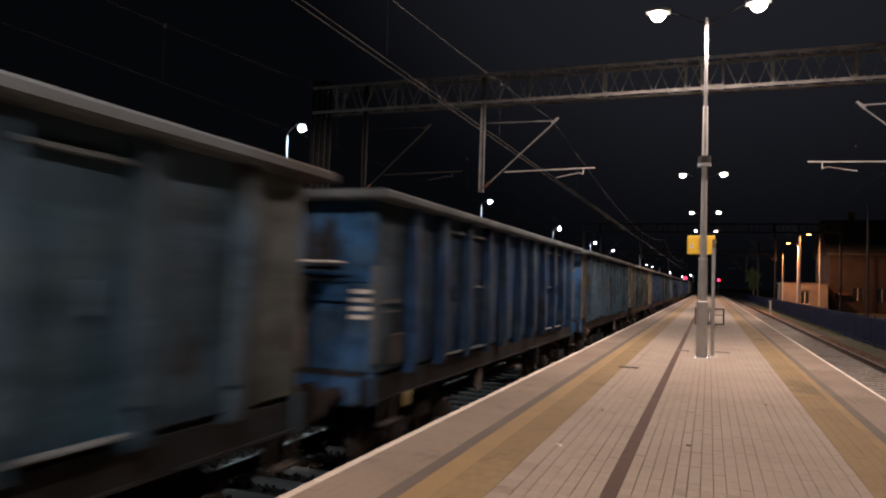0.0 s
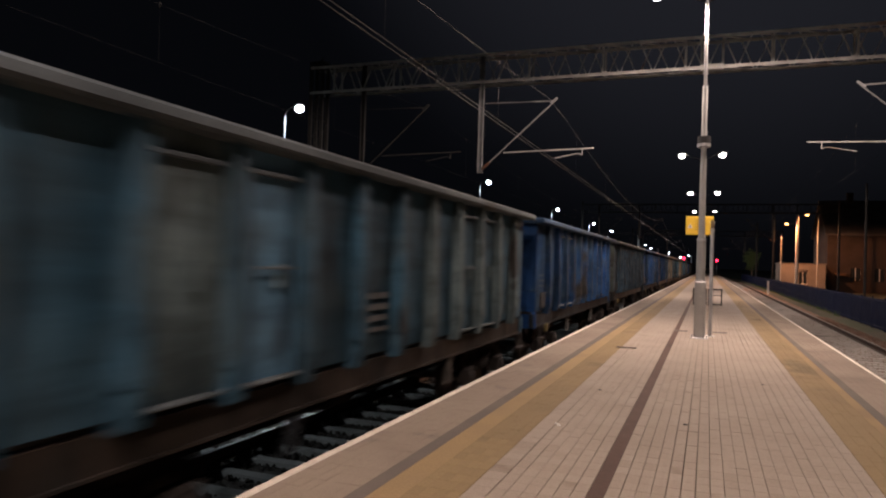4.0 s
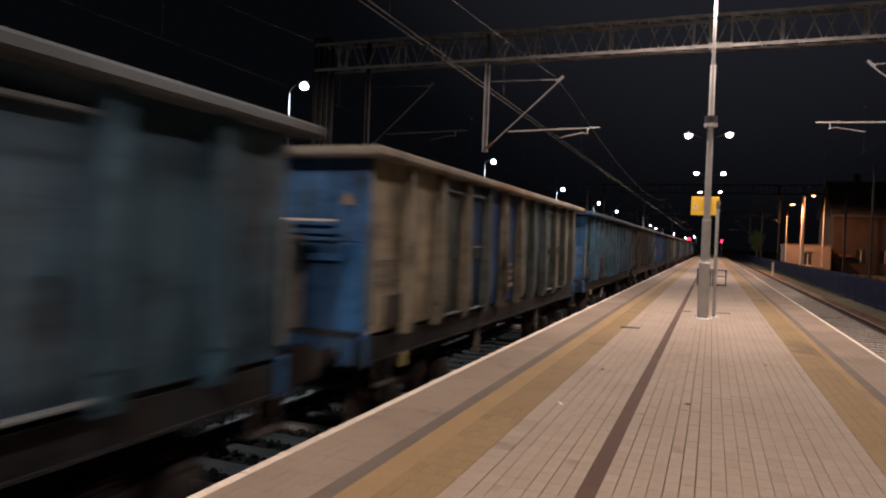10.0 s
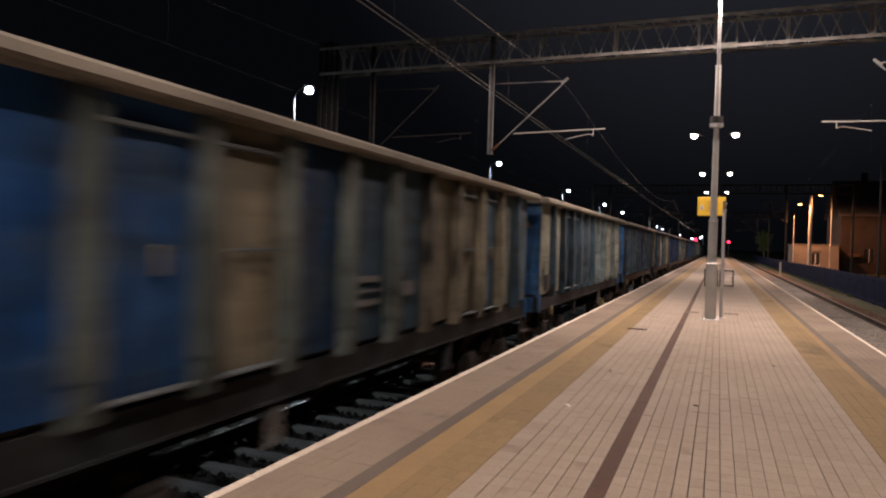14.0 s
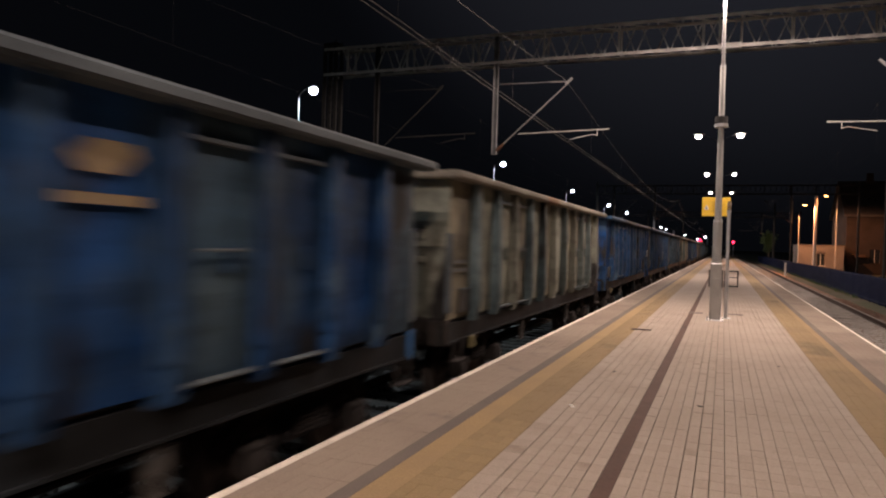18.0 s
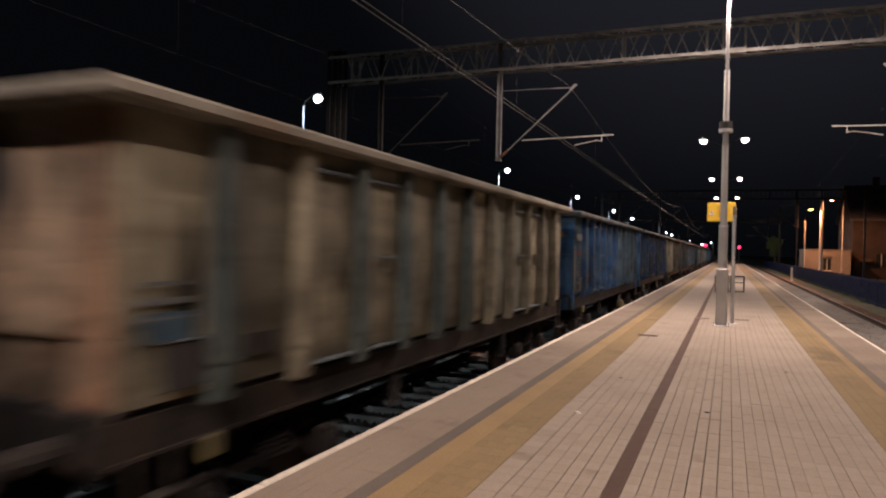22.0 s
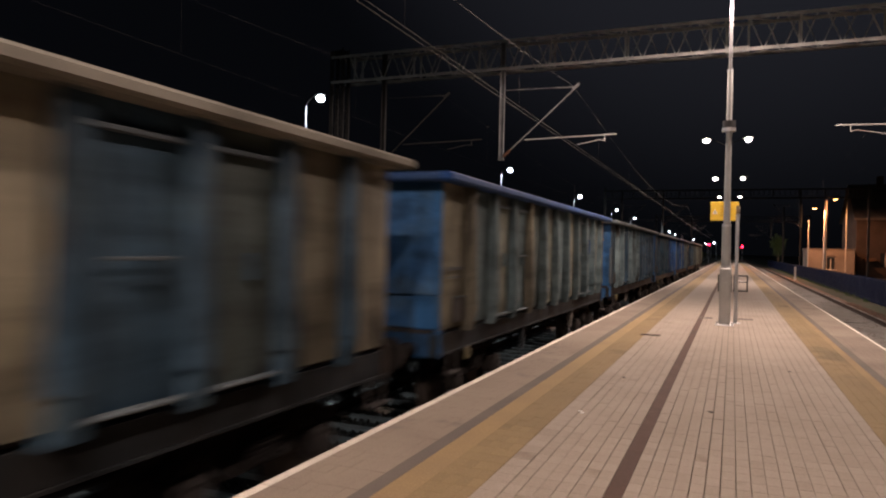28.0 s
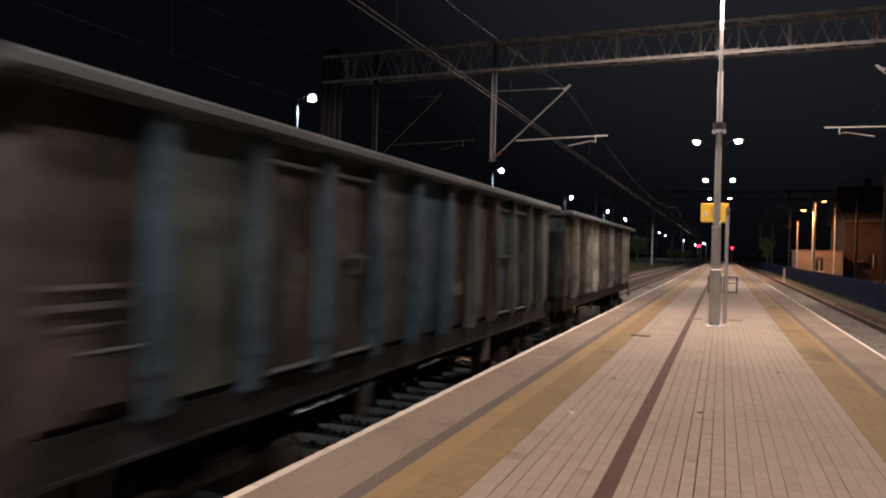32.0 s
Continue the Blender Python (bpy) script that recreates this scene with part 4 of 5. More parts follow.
def side_panel(bm, s, dent, before=0.05, after=0.05):
    """A thin pressed sheet between two posts, slightly bulged and dented."""
    n_y, n_z = 5, 7
    rows = []
    for side in (0, 1):
        rows.append([[bm.verts.new((s * (FACE - 0.03 * side + (0.026 * noise.noise((dent * 3.1, i * 0.9, j * 0.8)) + 0.012) * (0 < i < n_y - 1 and 0 < j < n_z - 1)),
                                    before + (BAY - before - after) * i / (n_y - 1), FLOOR - 0.01 + (TOP - FLOOR + 0.01) * j / (n_z - 1))) for j in range(n_z)] for i in range(n_y)])
    for side in (0, 1):
        for i in range(n_y - 1):
            for j in range(n_z - 1):
                bm.faces.new([rows[side][i][j], rows[side][i + 1][j], rows[side][i + 1][j + 1], rows[side][i][j + 1]])
    edge = [(i, 0) for i in range(n_y)] + [(n_y - 1, j) for j in range(1, n_z)] + [(i, n_z - 1) for i in range(n_y - 2, -1, -1)] + [(0, j) for j in range(n_z - 2, 0, -1)]
    for (a, b), (c, d) in zip(edge, edge[1:] + edge[:1]):
        bm.faces.new([rows[0][a][b], rows[1][a][b], rows[1][c][d], rows[0][c][d]])
    bmesh.ops.recalc_face_normals(bm, faces=bm.faces)


def rim_frame(bm):
    for s in (-1, 1):
        box(bm, s * 1.385 - 0.125, s * 1.385 + 0.125, -0.13, LENGTH + 0.13, TOP, TOP + 0.117, 0.028)
    for y0 in (-0.14, LENGTH - 0.16):
        box(bm, -1.262, 1.262, y0, y0 + 0.30, TOP + 0.002, TOP + 0.115, 0.028)


def sill_beam(bm, s):
    """A channel under the side, set back below the sheets."""
    outline(bm, [(s * (FACE - 0.02), SILL), (s * (FACE + 0.015), SILL), (s * (FACE + 0.015), SILL + 0.025), (s * (FACE - 0.015), SILL + 0.025), (s * (FACE - 0.015), FLOOR - 0.075), (s * (FACE - 0.07), FLOOR - 0.06), (s * (FACE - 0.07), FLOOR - 0.013), (s * (FACE - 0.11), FLOOR - 0.013), (s * (FACE - 0.11), SILL)], LENGTH, "y", 0.0)


def underframe(bm):
    box(bm, -1.22, 1.22, 0.05, LENGTH - 0.05, FLOOR - 0.06, FLOOR - 0.013)
    box(bm, -0.25, 0.25, 0.1, LENGTH - 0.1, 0.95, FLOOR - 0.06)
    for y in (0.12, 3.6, 6.3, 9.0, LENGTH - 0.32):
        box(bm, -1.22, 1.22, y, y + 0.2, 1.0, FLOOR - 0.06)
    bar(bm, (-0.7, 5.2, 0.85), (-0.7, 6.6, 0.85), 0.2, 12)
    bar(bm, (0.9, 2.9, 0.78), (0.9, 9.2, 0.78), 0.03, 6)
    box(bm, 0.55, 0.95, 5.3, 6.1, 0.72, 1.05)


def end_wall(bm, low):
    """The plate across the top of the end, folded round the corners."""
    box(bm, -FACE, FACE, 0.0, 0.045, low, TOP, 0.012)


def end_cheek(bm, s, low):
    """The plate beside the recess."""
    box(bm, min(s * 0.90, s * FACE), max(s * 0.90, s * FACE), 0.0, 0.045, FLOOR - 0.012, low - 0.002, 0.012)


def end_recess(bm, low):
    """A set-back sheet below the end plate: soffit, back and sides in one pressing."""
    ring_at = [(0.046, FLOOR), (0.046, low - 0.004), (0.50, low - 0.004), (0.50, FLOOR)]
    rows = [[bm.verts.new((x, y, z)) for y, z in ring_at] for x in (-0.90, 0.90)]
    for i in range(3):
        bm.faces.new((rows[0][i], rows[0][i + 1], rows[1][i + 1], rows[1][i]))
    for row in rows:
        bm.faces.new(row)
    bmesh.ops.recalc_face_normals(bm, faces=bm.faces)


def wheel(bm):
    """A turned wheel with flange, rim, dished web and hub, about the x axis."""
    profile = [(0.675, 0.08), (0.675, 0.14), (0.72, 0.17), (0.725, 0.36), (0.682, 0.395), (0.682, 0.49), (0.70, 0.492), (0.715, 0.462), (0.815, 0.457),
               (0.815, 0.395), (0.765, 0.36), (0.76, 0.17), (0.85, 0.14), (0.85, 0.08)]
    rings = [[bm.verts.new((x, r * math.cos(2 * math.pi * k / 24), r * math.sin(2 * math.pi * k / 24))) for k in range(24)] for x, r in profile]
    for a, b in zip(rings, rings[1:] + rings[:1]):
        for k in range(24):
            bm.faces.new((a[k], a[(k + 1) % 24], b[(k + 1) % 24], b[k]))
    bmesh.ops.recalc_face_normals(bm, faces=bm.faces)


def bogie_frame(bm, s):
    outline(bm, [(-1.25, 0.62), (-0.98, 0.62), (-0.72, 0.78), (-0.42, 0.46), (0.42, 0.46), (0.72, 0.78), (0.98, 0.62), (1.25, 0.62), (1.25, 0.70), (0.95, 0.86), (0.6, 0.92), (-0.6, 0.92), (-0.95, 0.86), (-1.25, 0.70)], 0.12, "x", s * 1.0 - 0.06)
    for y in (-0.12, 0.12):
        for k in range(6):
            ring_at = 0.52 + 0.05 * k
            bar(bm, (s * 1.09, y, ring_at), (s * 1.09, y, ring_at + 0.028), 0.075, 10)


def axle_box(bm, s):
    box(bm, s * 1.08 - 0.1, s * 1.08 + 0.1, -0.16, 0.16, 0.33, 0.62, 0.03)
    bar(bm, (s * 1.1, 0, 0.46), (s * 1.21, 0, 0.46), 0.1, 12)


def buffer(bm):
    bar(bm, (0, 0.05, 0), (0, -0.28, 0), 0.1, 12)
    bar(bm, (0, -0.25, 0), (0, -0.55, 0), 0.07, 12)
    bar(bm, (0, -0.55, 0), (0, -0.59, 0), 0.225, 20, 0.2)


def coupling(bm):
    beam(bm, (0, 0.05, 1.04), (0, -0.35, 1.04), 0.09, 0.13)
    bar(bm, (-0.06, -0.3, 1.02), (-0.06, -0.56, 0.9), 0.02, 6)
    bar(bm, (0.06, -0.3, 1.02), (0.06, -0.56, 0.9), 0.02, 6)


def door_bar(bm, s):
    """The hinge rail over a door."""
    box(bm, s * (FACE + 0.05) - 0.022, s * (FACE + 0.05) + 0.022, 0.13, BAY - 0.16, TOP - 0.21, TOP - 0.165, 0.01)


def door_lip(bm, s):
    box(bm, s * (FACE + 0.06) - 0.045, s * (FACE + 0.06) + 0.045, 0.12, BAY - 0.12, FLOOR + 0.0, FLOOR + 0.03, 0.008)


def door_lock(bm, s):
    x = s * (FACE + 0.05)
    box(bm, x - 0.02, x + 0.02, 0.60, 0.67, 2.14, 2.36, 0.008)
    bar(bm, (x, 0.09, FLOOR + 0.1), (x, 0.09, TOP - 0.35), 0.02, 7)


def lock_lever(bm, s):
    x = s * (FACE + 0.075)
    box(bm, x - 0.012, x + 0.012, 0.28, 0.86, 2.31, 2.335, 0.004)


def stanchion(bm):
    """A pressed upright in front of the recess."""
    outline(bm, [(-0.16, 0.02), (-0.16, -0.03), (-0.12, -0.06), (0.12, -0.06), (0.16, -0.03), (0.16, 0.02)], 2.42 - FLOOR, "z", FLOOR)


def corner_strip(bm, s):
    """The narrow flat upright on the corner."""
    box(bm, min(s * (FACE - 0.03), s * (FACE + 0.035)), max(s * (FACE - 0.03), s * (FACE + 0.035)), -0.05, 0.06, 1.42, 2.56, 0.01)


def hand_rail(bm):
    bar(bm, (0.14, -0.10, 2.60), (0.86, -0.10, 2.60), 0.018, 7)
    for x in (0.14, 0.86):
        bar(bm, (x, -0.10, 2.60), (x, 0.01, 2.60), 0.014, 6)


def end_ledge(bm):
    box(bm, -0.9, 0.9, -0.05, -0.001, 2.44, 2.49, 0.008)


def warning_mark(bm):
    outline(bm, [(-0.09, -0.07), (0.09, -0.07), (0.0, 0.09)], 0.004, "y", -0.005)


def hanger(bm, s):
    """A pressed bracket under the sill, narrowing downwards."""
    outline(bm, [(-0.09, SILL + 0.03), (0.09, SILL + 0.03), (0.06, 0.60), (0.10, 0.57), (-0.10, 0.57), (-0.06, 0.60)], 0.07, "x", s * (FACE - 0.05) - 0.035)


def label_holder(bm):
    """The dark frame for waybills, with a worn upper lip."""
    box(bm, FACE + 0.004, FACE + 0.05, -0.20, 0.20, FLOOR + 0.06, FLOOR + 0.40, 0.008)


def holder_lip(bm):
    box(bm, FACE + 0.004, FACE + 0.065, -0.21, 0.21, FLOOR + 0.402, FLOOR + 0.42, 0.004)


def step(bm):
    for y in (-0.17, 0.17):
        box(bm, 1.33, 1.355, y - 0.02, y + 0.02, 0.72, SILL + 0.02)
    box(bm, 1.29, 1.42, -0.19, 0.19, 0.70, 0.73, 0.006)


def label_plate(bm, w, h):
    box(bm, 0, 0.005, -w / 2, w / 2, -h / 2, h / 2)


def badge(bm):
    outline(bm, [(-0.26, 0), (-0.1, 0.11), (0.22, 0.11), (0.28, 0.03), (0.1, -0.1), (-0.16, -0.1)], 0.005, "x", 0.0)


# main panels, odd panels {bay: paint}, posts, rim, end, words on the look
WAGONS = {
    -1: ("olive", {}, "slate", "rim_grey", "slate", "dark olive grey"),
    0: ("slate", {3: "teal", 4: "teal", 9: "teal", 11: "olive"}, "teal/slate", "rim_grey", "slate", "dark slate grey"),
    1: ("navy", {0: "slate", 5: "royal", 10: "royal"}, "navy", "rim_grey", "mid", "navy blue"),
    2: ("slate", {0: "khaki", 1: "olive", 4: "olive", 7: "teal", 10: "olive"}, "slate/teal", "rim_grey", "mid", "slate grey with teal posts"),
    3: ("tan", {1: "khaki", 3: "khaki", 5: "beige", 7: "khaki", 8: "khaki", 10: "khaki"}, "ash/khaki", "rim_dust", "tan", "tan and khaki"),
    4: ("navy", {2: "teal", 3: "teal", 6: "teal", 7: "slate", 9: "teal"}, "navy/slate", "rim_grey", "royal", "dark blue"),
    5: ("teal", {2: "ash", 3: "sky"}, "teal/ash", "rim_grey", "sky", "pale teal blue"),
    6: ("navy", {}, "navy/royal", "rim_blue", "royal", "navy blue"),
    7: ("slate", {1: "olive", 4: "olive", 5: "teal", 6: "olive", 7: "slate", 8: "olive", 10: "olive"}, "slate", "rim_grey", "olive", "slate grey"),
    8: ("navy", {0: "royal", 1: "royal", 5: "royal", 7: "teal", 8: "slate", 9: "slate", 10: "teal", 11: "slate"}, "royal/navy", "rim_blue", "teal", "royal blue"),
    9: ("navy", {0: "slate", 1: "slate", 2: "slate", 3: "teal", 8: "teal", 9: "teal", 11: "slate"}, "royal/slate", "rim_grey", "mid", "blue and slate"),
    10: ("ash", {0: "olive", 1: "khaki", 3: "beige", 5: "slate", 6: "teal", 8: "ash", 10: "beige", 11: "khaki"}, "khaki/teal", "rim_dust", "olive", "olive grey and slate"),
    11: ("teal", {4: "slate", 8: "navy", 9: "slate"}, "teal", "rim_grey", "mid", "dark teal"),
    12: ("olive", {0: "tan", 1: "tan", 3: "navy", 4: "royal", 5: "royal", 7: "slate", 9: "khaki", 10: "khaki", 11: "khaki"}, "khaki/olive", "rim_dust", "mid", "tan with blue patches"),
    13: ("teal", {1: "slate", 6: "slate"}, "teal/slate", "rim_blue", "mid", "dark teal blue"),
    14: ("brown", {2: "olive", 5: "slate", 6: "slate", 9: "olive"}, "brown/slate", "rim_grey", "khaki", "dark brown"),
    15: ("graffiti", {8: "slate", 9: "slate", 5: "navy"}, "navy", "rim_blue", "mid", "sprayed royal blue"),
    16: ("slate", {0: "royal", 1: "royal", 2: "royal", 3: "khaki", 4: "navy", 5: "slate", 7: "khaki", 8: "khaki", 10: "olive"}, "olive/khaki", "rim_dust", "mid", "patched slate, blue and beige"),
    17: ("beige", {2: "slate", 3: "slate", 4: "khaki", 8: "teal", 9: "slate"}, "slate/ash", "rim_dust", "mid", "beige and slate"),
    18: ("navy", {3: "brown", 9: "slate"}, "slate", "rim_dust", "mid", "dark blue"),
    19: ("tan", {0: "khaki", 3: "teal", 4: "teal", 6: "khaki", 8: "teal", 9: "slate", 11: "slate"}, "slate/olive", "rim_grey", "khaki", "tan with teal doors"),
    20: ("royal", {0: "slate", 1: "navy", 2: "slate", 3: "navy", 4: "navy", 8: "slate", 9: "navy", 11: "slate"}, "royal/navy", "rim_grey", "mid", "royal blue and slate"),
    21: ("beige", {0: "tan", 3: "khaki", 5: "khaki", 7: "khaki", 8: "khaki", 9: "beige", 10: "khaki", 11: "tan"}, "ash/olive", "rim_dust", "beige", "beige and khaki"),
    22: ("navy", {0: "royal", 1: "royal", 2: "royal", 4: "royal", 11: "slate"}, "navy", "rim_blue", "royal", "deep blue"),
    23: ("navy", {0: "slate", 1: "slate", 7: "slate"}, "navy", "rim_blue", "royal", "navy blue"),
    24: ("slate", {1: "brown", 2: "navy", 5: "olive", 9: "navy"}, "slate", "rim_grey", "teal", "dark slate"),
    25: ("tan", {1: "khaki", 5: "khaki", 7: "beige", 8: "beige", 10: "khaki"}, "olive/khaki", "rim_dust", "rust_tan", "tan"),
    26: ("slate", {4: "navy", 5: "navy", 8: "navy", 9: "royal", 10: "teal"}, "navy/slate", "rim_grey", "mid", "slate blue"),
    27: ("graffiti", {0: "royal", 6: "royal", 10: "royal", 11: "royal"}, "navy/slate", "rim_grey", "mid", "sprayed royal blue"),
    28: ("tan", {0: "khaki", 1: "khaki", 2: "slate", 3: "slate", 6: "khaki", 8: "khaki", 10: "olive", 11: "khaki"}, "khaki/brown", "rim_dust", "beige", "beige and olive"),
    29: ("olive", {0: "khaki", 5: "slate", 10: "beige"}, "slate", "rim_grey", "ash", "dark olive"),
    30: ("brown", {3: "slate", 8: "slate"}, "slate", "rim_grey", "slate", "brown grey"),
    31: ("beige", {3: "slate", 4: "slate", 5: "tan", 6: "tan", 7: "tan", 8: "slate", 9: "olive", 10: "khaki", 11: "tan"}, "slate", "rim_dust", "beige", "beige with slate doors"),
    32: ("ash", {0: "khaki", 2: "beige", 4: "olive", 5: "beige", 7: "khaki", 8: "olive", 10: "beige", 11: "khaki"}, "khaki/ash", "rim_royal", "mid", "beige and olive"),
    33: ("slate", {3: "teal", 5: "olive", 7: "slate", 8: "olive", 10: "slate", 11: "slate"}, "ash/slate", "rim_grey", "mid", "slate teal"),
    34: ("teal", {2: "navy", 3: "slate", 6: "slate", 8: "navy", 9: "royal", 10: "navy", 11: "royal"}, "slate/royal", "rim_grey", "mid", "slate and blue"),
    35: ("ash", {0: "teal", 1: "slate", 2: "slate", 4: "teal", 5: "slate", 8: "slate", 10: "mid", 11: "mid"}, "royal/ash", "rim_blue", "mid", "pale blue and royal blue"),
    36: ("brown", {1: "olive", 4: "olive", 5: "slate", 8: "slate"}, "slate/olive", "rim_grey", "brown", "grimy dark brown grey"),
    37: ("brown", {1: "olive", 3: "beige"}, "beige", "rim_grey", "olive", "rusty brown with pale posts"),
}
SLACK = {0: -0.2, 1: -0.09, 2: -0.15, 3: 0.2, 4: 0.01, 5: 0.04, 6: -0.11, 7: 0.06, 8: 0.27, 10: 0.05, 11: 0.02, 12: 0.23, 13: 0.54, 14: 0.15, 15: -0.22, 16: 0.09, 17: -0.14, 18: 0.07, 19: 0.18, 20: 0.2, 21: -0.01, 22: 0.21, 23: 0.17, 24: 0.04, 25: -0.08, 26: 0.05, 27: 0.14, 28: 0.1, 29: 0.01, 31: -0.18, 32: -0.04, 33: -0.01, 34: 0.01, 35: -0.12, 36: -0.13, 37: 0.25, 9: 0.35}   # stretched couplings, metres
PALE_STRIPS = {1, 2, 7, 8, 11, 12, 13, 14, 19, 20, 21, 23, 26, 28, 33, 34, 35}
SILLS = {3: "sill_rust", 25: "sill_rust", 35: "sill_grey"}
train, wheelsets = {}, {}


def wagon(k):
    main, odd, posts, rim, end, words = WAGONS[k]
    side_posts = (posts.split("/") * 2)[:2]      # front and rear half, where they differ
    posts = side_posts[1]
    rng = random.Random(100 + k)
    w = tagged(new("freight_wagon"), "weathered %s open-top wagon in a moving train" % words, "freight wagon", "wagons of the train")
    train[k] = w
    frame_part = part("underframe", mesh("w_under", underframe), "under", w)
    part("rim", mesh("w_rim", rim_frame), rim, w, "thick dusty top rail")
    for s in (1, -1):
        part("sill", mesh("w_sill%d" % s, sill_beam, s), SILLS.get(k, "sill_grey" if rng.random() < 0.85 else "sill_rust"), w)
        for i in range(12):
            door = i in (2, 3, 8, 9)
            dent, edges = (i * 5 + k) % 7, (0.125 if i == 0 else 0.05, 0.125 if i == 11 else 0.05)
            p = part("door" if door else "side_panel", mesh("w_panel%d_%d_%s" % (s, dent, edges), side_panel, s, dent, *edges), odd.get(i, main), w, at=(0, i * BAY, 0))
            if door and s > 0:
                part("lock", mesh("w_lock%d" % s, door_lock, s), posts, p)
                if i in (3, 8):
                    part("lever", mesh("w_lever%d" % s, lock_lever, s), "rim_grey", p, "pale worn locking lever")
                part("lip", mesh("w_lip%d" % s, door_lip, s), "rim_grey", p, "pale worn door sill")
        for i in range(1, 12):
            y = i * BAY
            part("post", mesh("w_post%d" % s, side_post, s), side_posts[i >= (4 if k == 28 else 7)] if rng.random() < 0.8 else main, w, at=(0, y, 0))
        for i in (2, 3, 8, 9):
            part("door_rail", mesh("w_doorbar%d" % s, door_bar, s), "rim_grey", w, "pale worn hinge rail", (0, i * BAY, 0))
    pale = k in PALE_STRIPS
    low = 2.36 if pale else 1.78        # where the end plate stops
    for y, turn in ((0, 0), (LENGTH, 180)):
        e = part("end_wall", mesh("w_end%.2f" % low, end_wall, low), end, w, at=pose(0, y, 0, 0, 0, turn) @ Matrix.Translation((0, 0.12, 0)))
        part("recess", mesh("w_recess%.2f" % low, end_recess, low), end, e)
        for s in (-1, 1):
            part("cheek", mesh("w_cheek%d_%.2f" % (s, low), end_cheek, s, low), end, e)
            if not pale:
                continue
            part("stanchion", mesh("w_stanchion", stanchion), "stanchion" if pale else end, e, at=(s * 0.25, 0, 0))
            part("corner_strip", mesh("w_strip%d" % s, corner_strip, s), "rim_grey", e, "pale grey corner strip")
        part("headstock", mesh("w_headstock", lambda bm: box(bm, -1.31, 1.31, -0.06, 0.03, SILL - 0.03, FLOOR - 0.014, 0.012)), "sill_rust" if end in ("tan", "rust_tan", "beige", "brown", "khaki", "olive") else end, e)
        if pale:
            part("rib", mesh("w_rib", lambda bm: box(bm, -0.915, 0.915, -0.01, 0.04, 2.13, 2.22, 0.012)), end, e)
            part("ledge", mesh("w_ledge", end_ledge), end, e)
            part("hand_rail", mesh("w_handrail", hand_rail), "rail_white", e)
        if k in (2, 9, 11, 12, 17, 23, 26, 33, 34):
            part("warning_mark", mesh("w_warning", warning_mark), "mark_orange", e, "small faded orange triangle", (0.98, 0, 2.86))
        for x in (-0.875, 0.875):
            part("buffer", mesh("w_buffer", buffer), "under", w, at=pose(x, y, 1.05, 0, 0, turn))
        part("coupling", mesh("w_coupling", coupling), "under", w, at=pose(0, y, 0, 0, 0, turn))
    for y in (0.42, LENGTH - 0.42):
        for turn in (0, 180):
            part("step", mesh("w_step", step), "under", w, at=pose(0, y, 0, 0, 0, turn))
    for s, y in ((1, 0.95), (-1, LENGTH - 0.95)) if k not in (4, 36) else ():
        part("jacking_pad", mesh("w_pad%d" % s, lambda bm, s=s: box(bm, s * 1.372 - 0.03, s * 1.372 + 0.03, -0.065, 0.065, SILL - 0.13, SILL + 0.04, 0.01)), "mark_yellow", w, "worn yellow jacking pad", (0, y, 0))
    for y in (2.05, LENGTH - 2.05):
        b = part("bogie", mesh("w_bolster", lambda bm: [box(bm, -1.0, 1.0, -0.22, 0.22, 0.55, 0.9, 0.03), bar(bm, (0, 0, 0.85), (0, 0, 1.1), 0.25, 14)]), "under", w, at=(0, y, 0))
        for s in (-1, 1):
            part("side_frame", mesh("w_bogie%d" % s, bogie_frame, s), "under", b)
            for a in (-0.9, 0.9):
                part("axle_box", mesh("w_axlebox%d" % s, axle_box, s), "mark_yellow" if rng.random() < 0.05 else "under", b, at=(0, a, 0))
        for a in (-0.9, 0.9):
            ws = part("axle", mesh("w_axle", lambda bm: bar(bm, (-1.05, 0, 0), (1.05, 0, 0), 0.078, 12)), "wheel", w, at=(0, y + a, 0.46))
            for turn in (0, 180):
                part("wheel", mesh("w_wheel", wheel), "wheel", ws, at=pose(0, 0, 0, 0, 0, turn))
            wheelsets.setdefault(k, []).append(ws)
    for s in (1, -1):      # hangers below the sill at the door posts
        for i in (4, 8):
            part("hanger", mesh("w_hanger%d" % s, hanger, s), "stanchion" if (k + i) % 3 else "sill_grey", w, at=(0, i * BAY, 0))
    holder = part("label_holder", mesh("w_holder", label_holder), "dark", w, "dark waybill frame", (0, 0.72, 0))
    part("lip", mesh("w_holder_lip", holder_lip), "rim_grey", holder)
    # stencilled data and badges, as bars and plain shapes
    def mark(bay, y, z, width, height, material):
        part("marking", mesh("w_mark%.2f_%.2f" % (width, height), label_plate, width, height), material, w, at=(FACE + 0.042, bay * BAY + y, z))
    for j in range(rng.randint(1, 3)):
        mark(0, 0.5, 2.15 - 0.12 * j, rng.choice((0.4, 0.5, 0.6)), rng.choice((0.02, 0.03, 0.045)), "mark_white")
    if k not in (3, 21, 22, 25, 36):
        for j in range(rng.randint(2, 4)):
            mark(5, 0.5, 2.0 - 0.13 * j, rng.choice((0.36, 0.5, 0.56)), rng.choice((0.03, 0.05, 0.07)), "mark_white" if k % 3 else "mark_orange")
    if k % 2 == 0:
        mark(6, 0.5, 1.85, 0.32, 0.18, "mark_white")
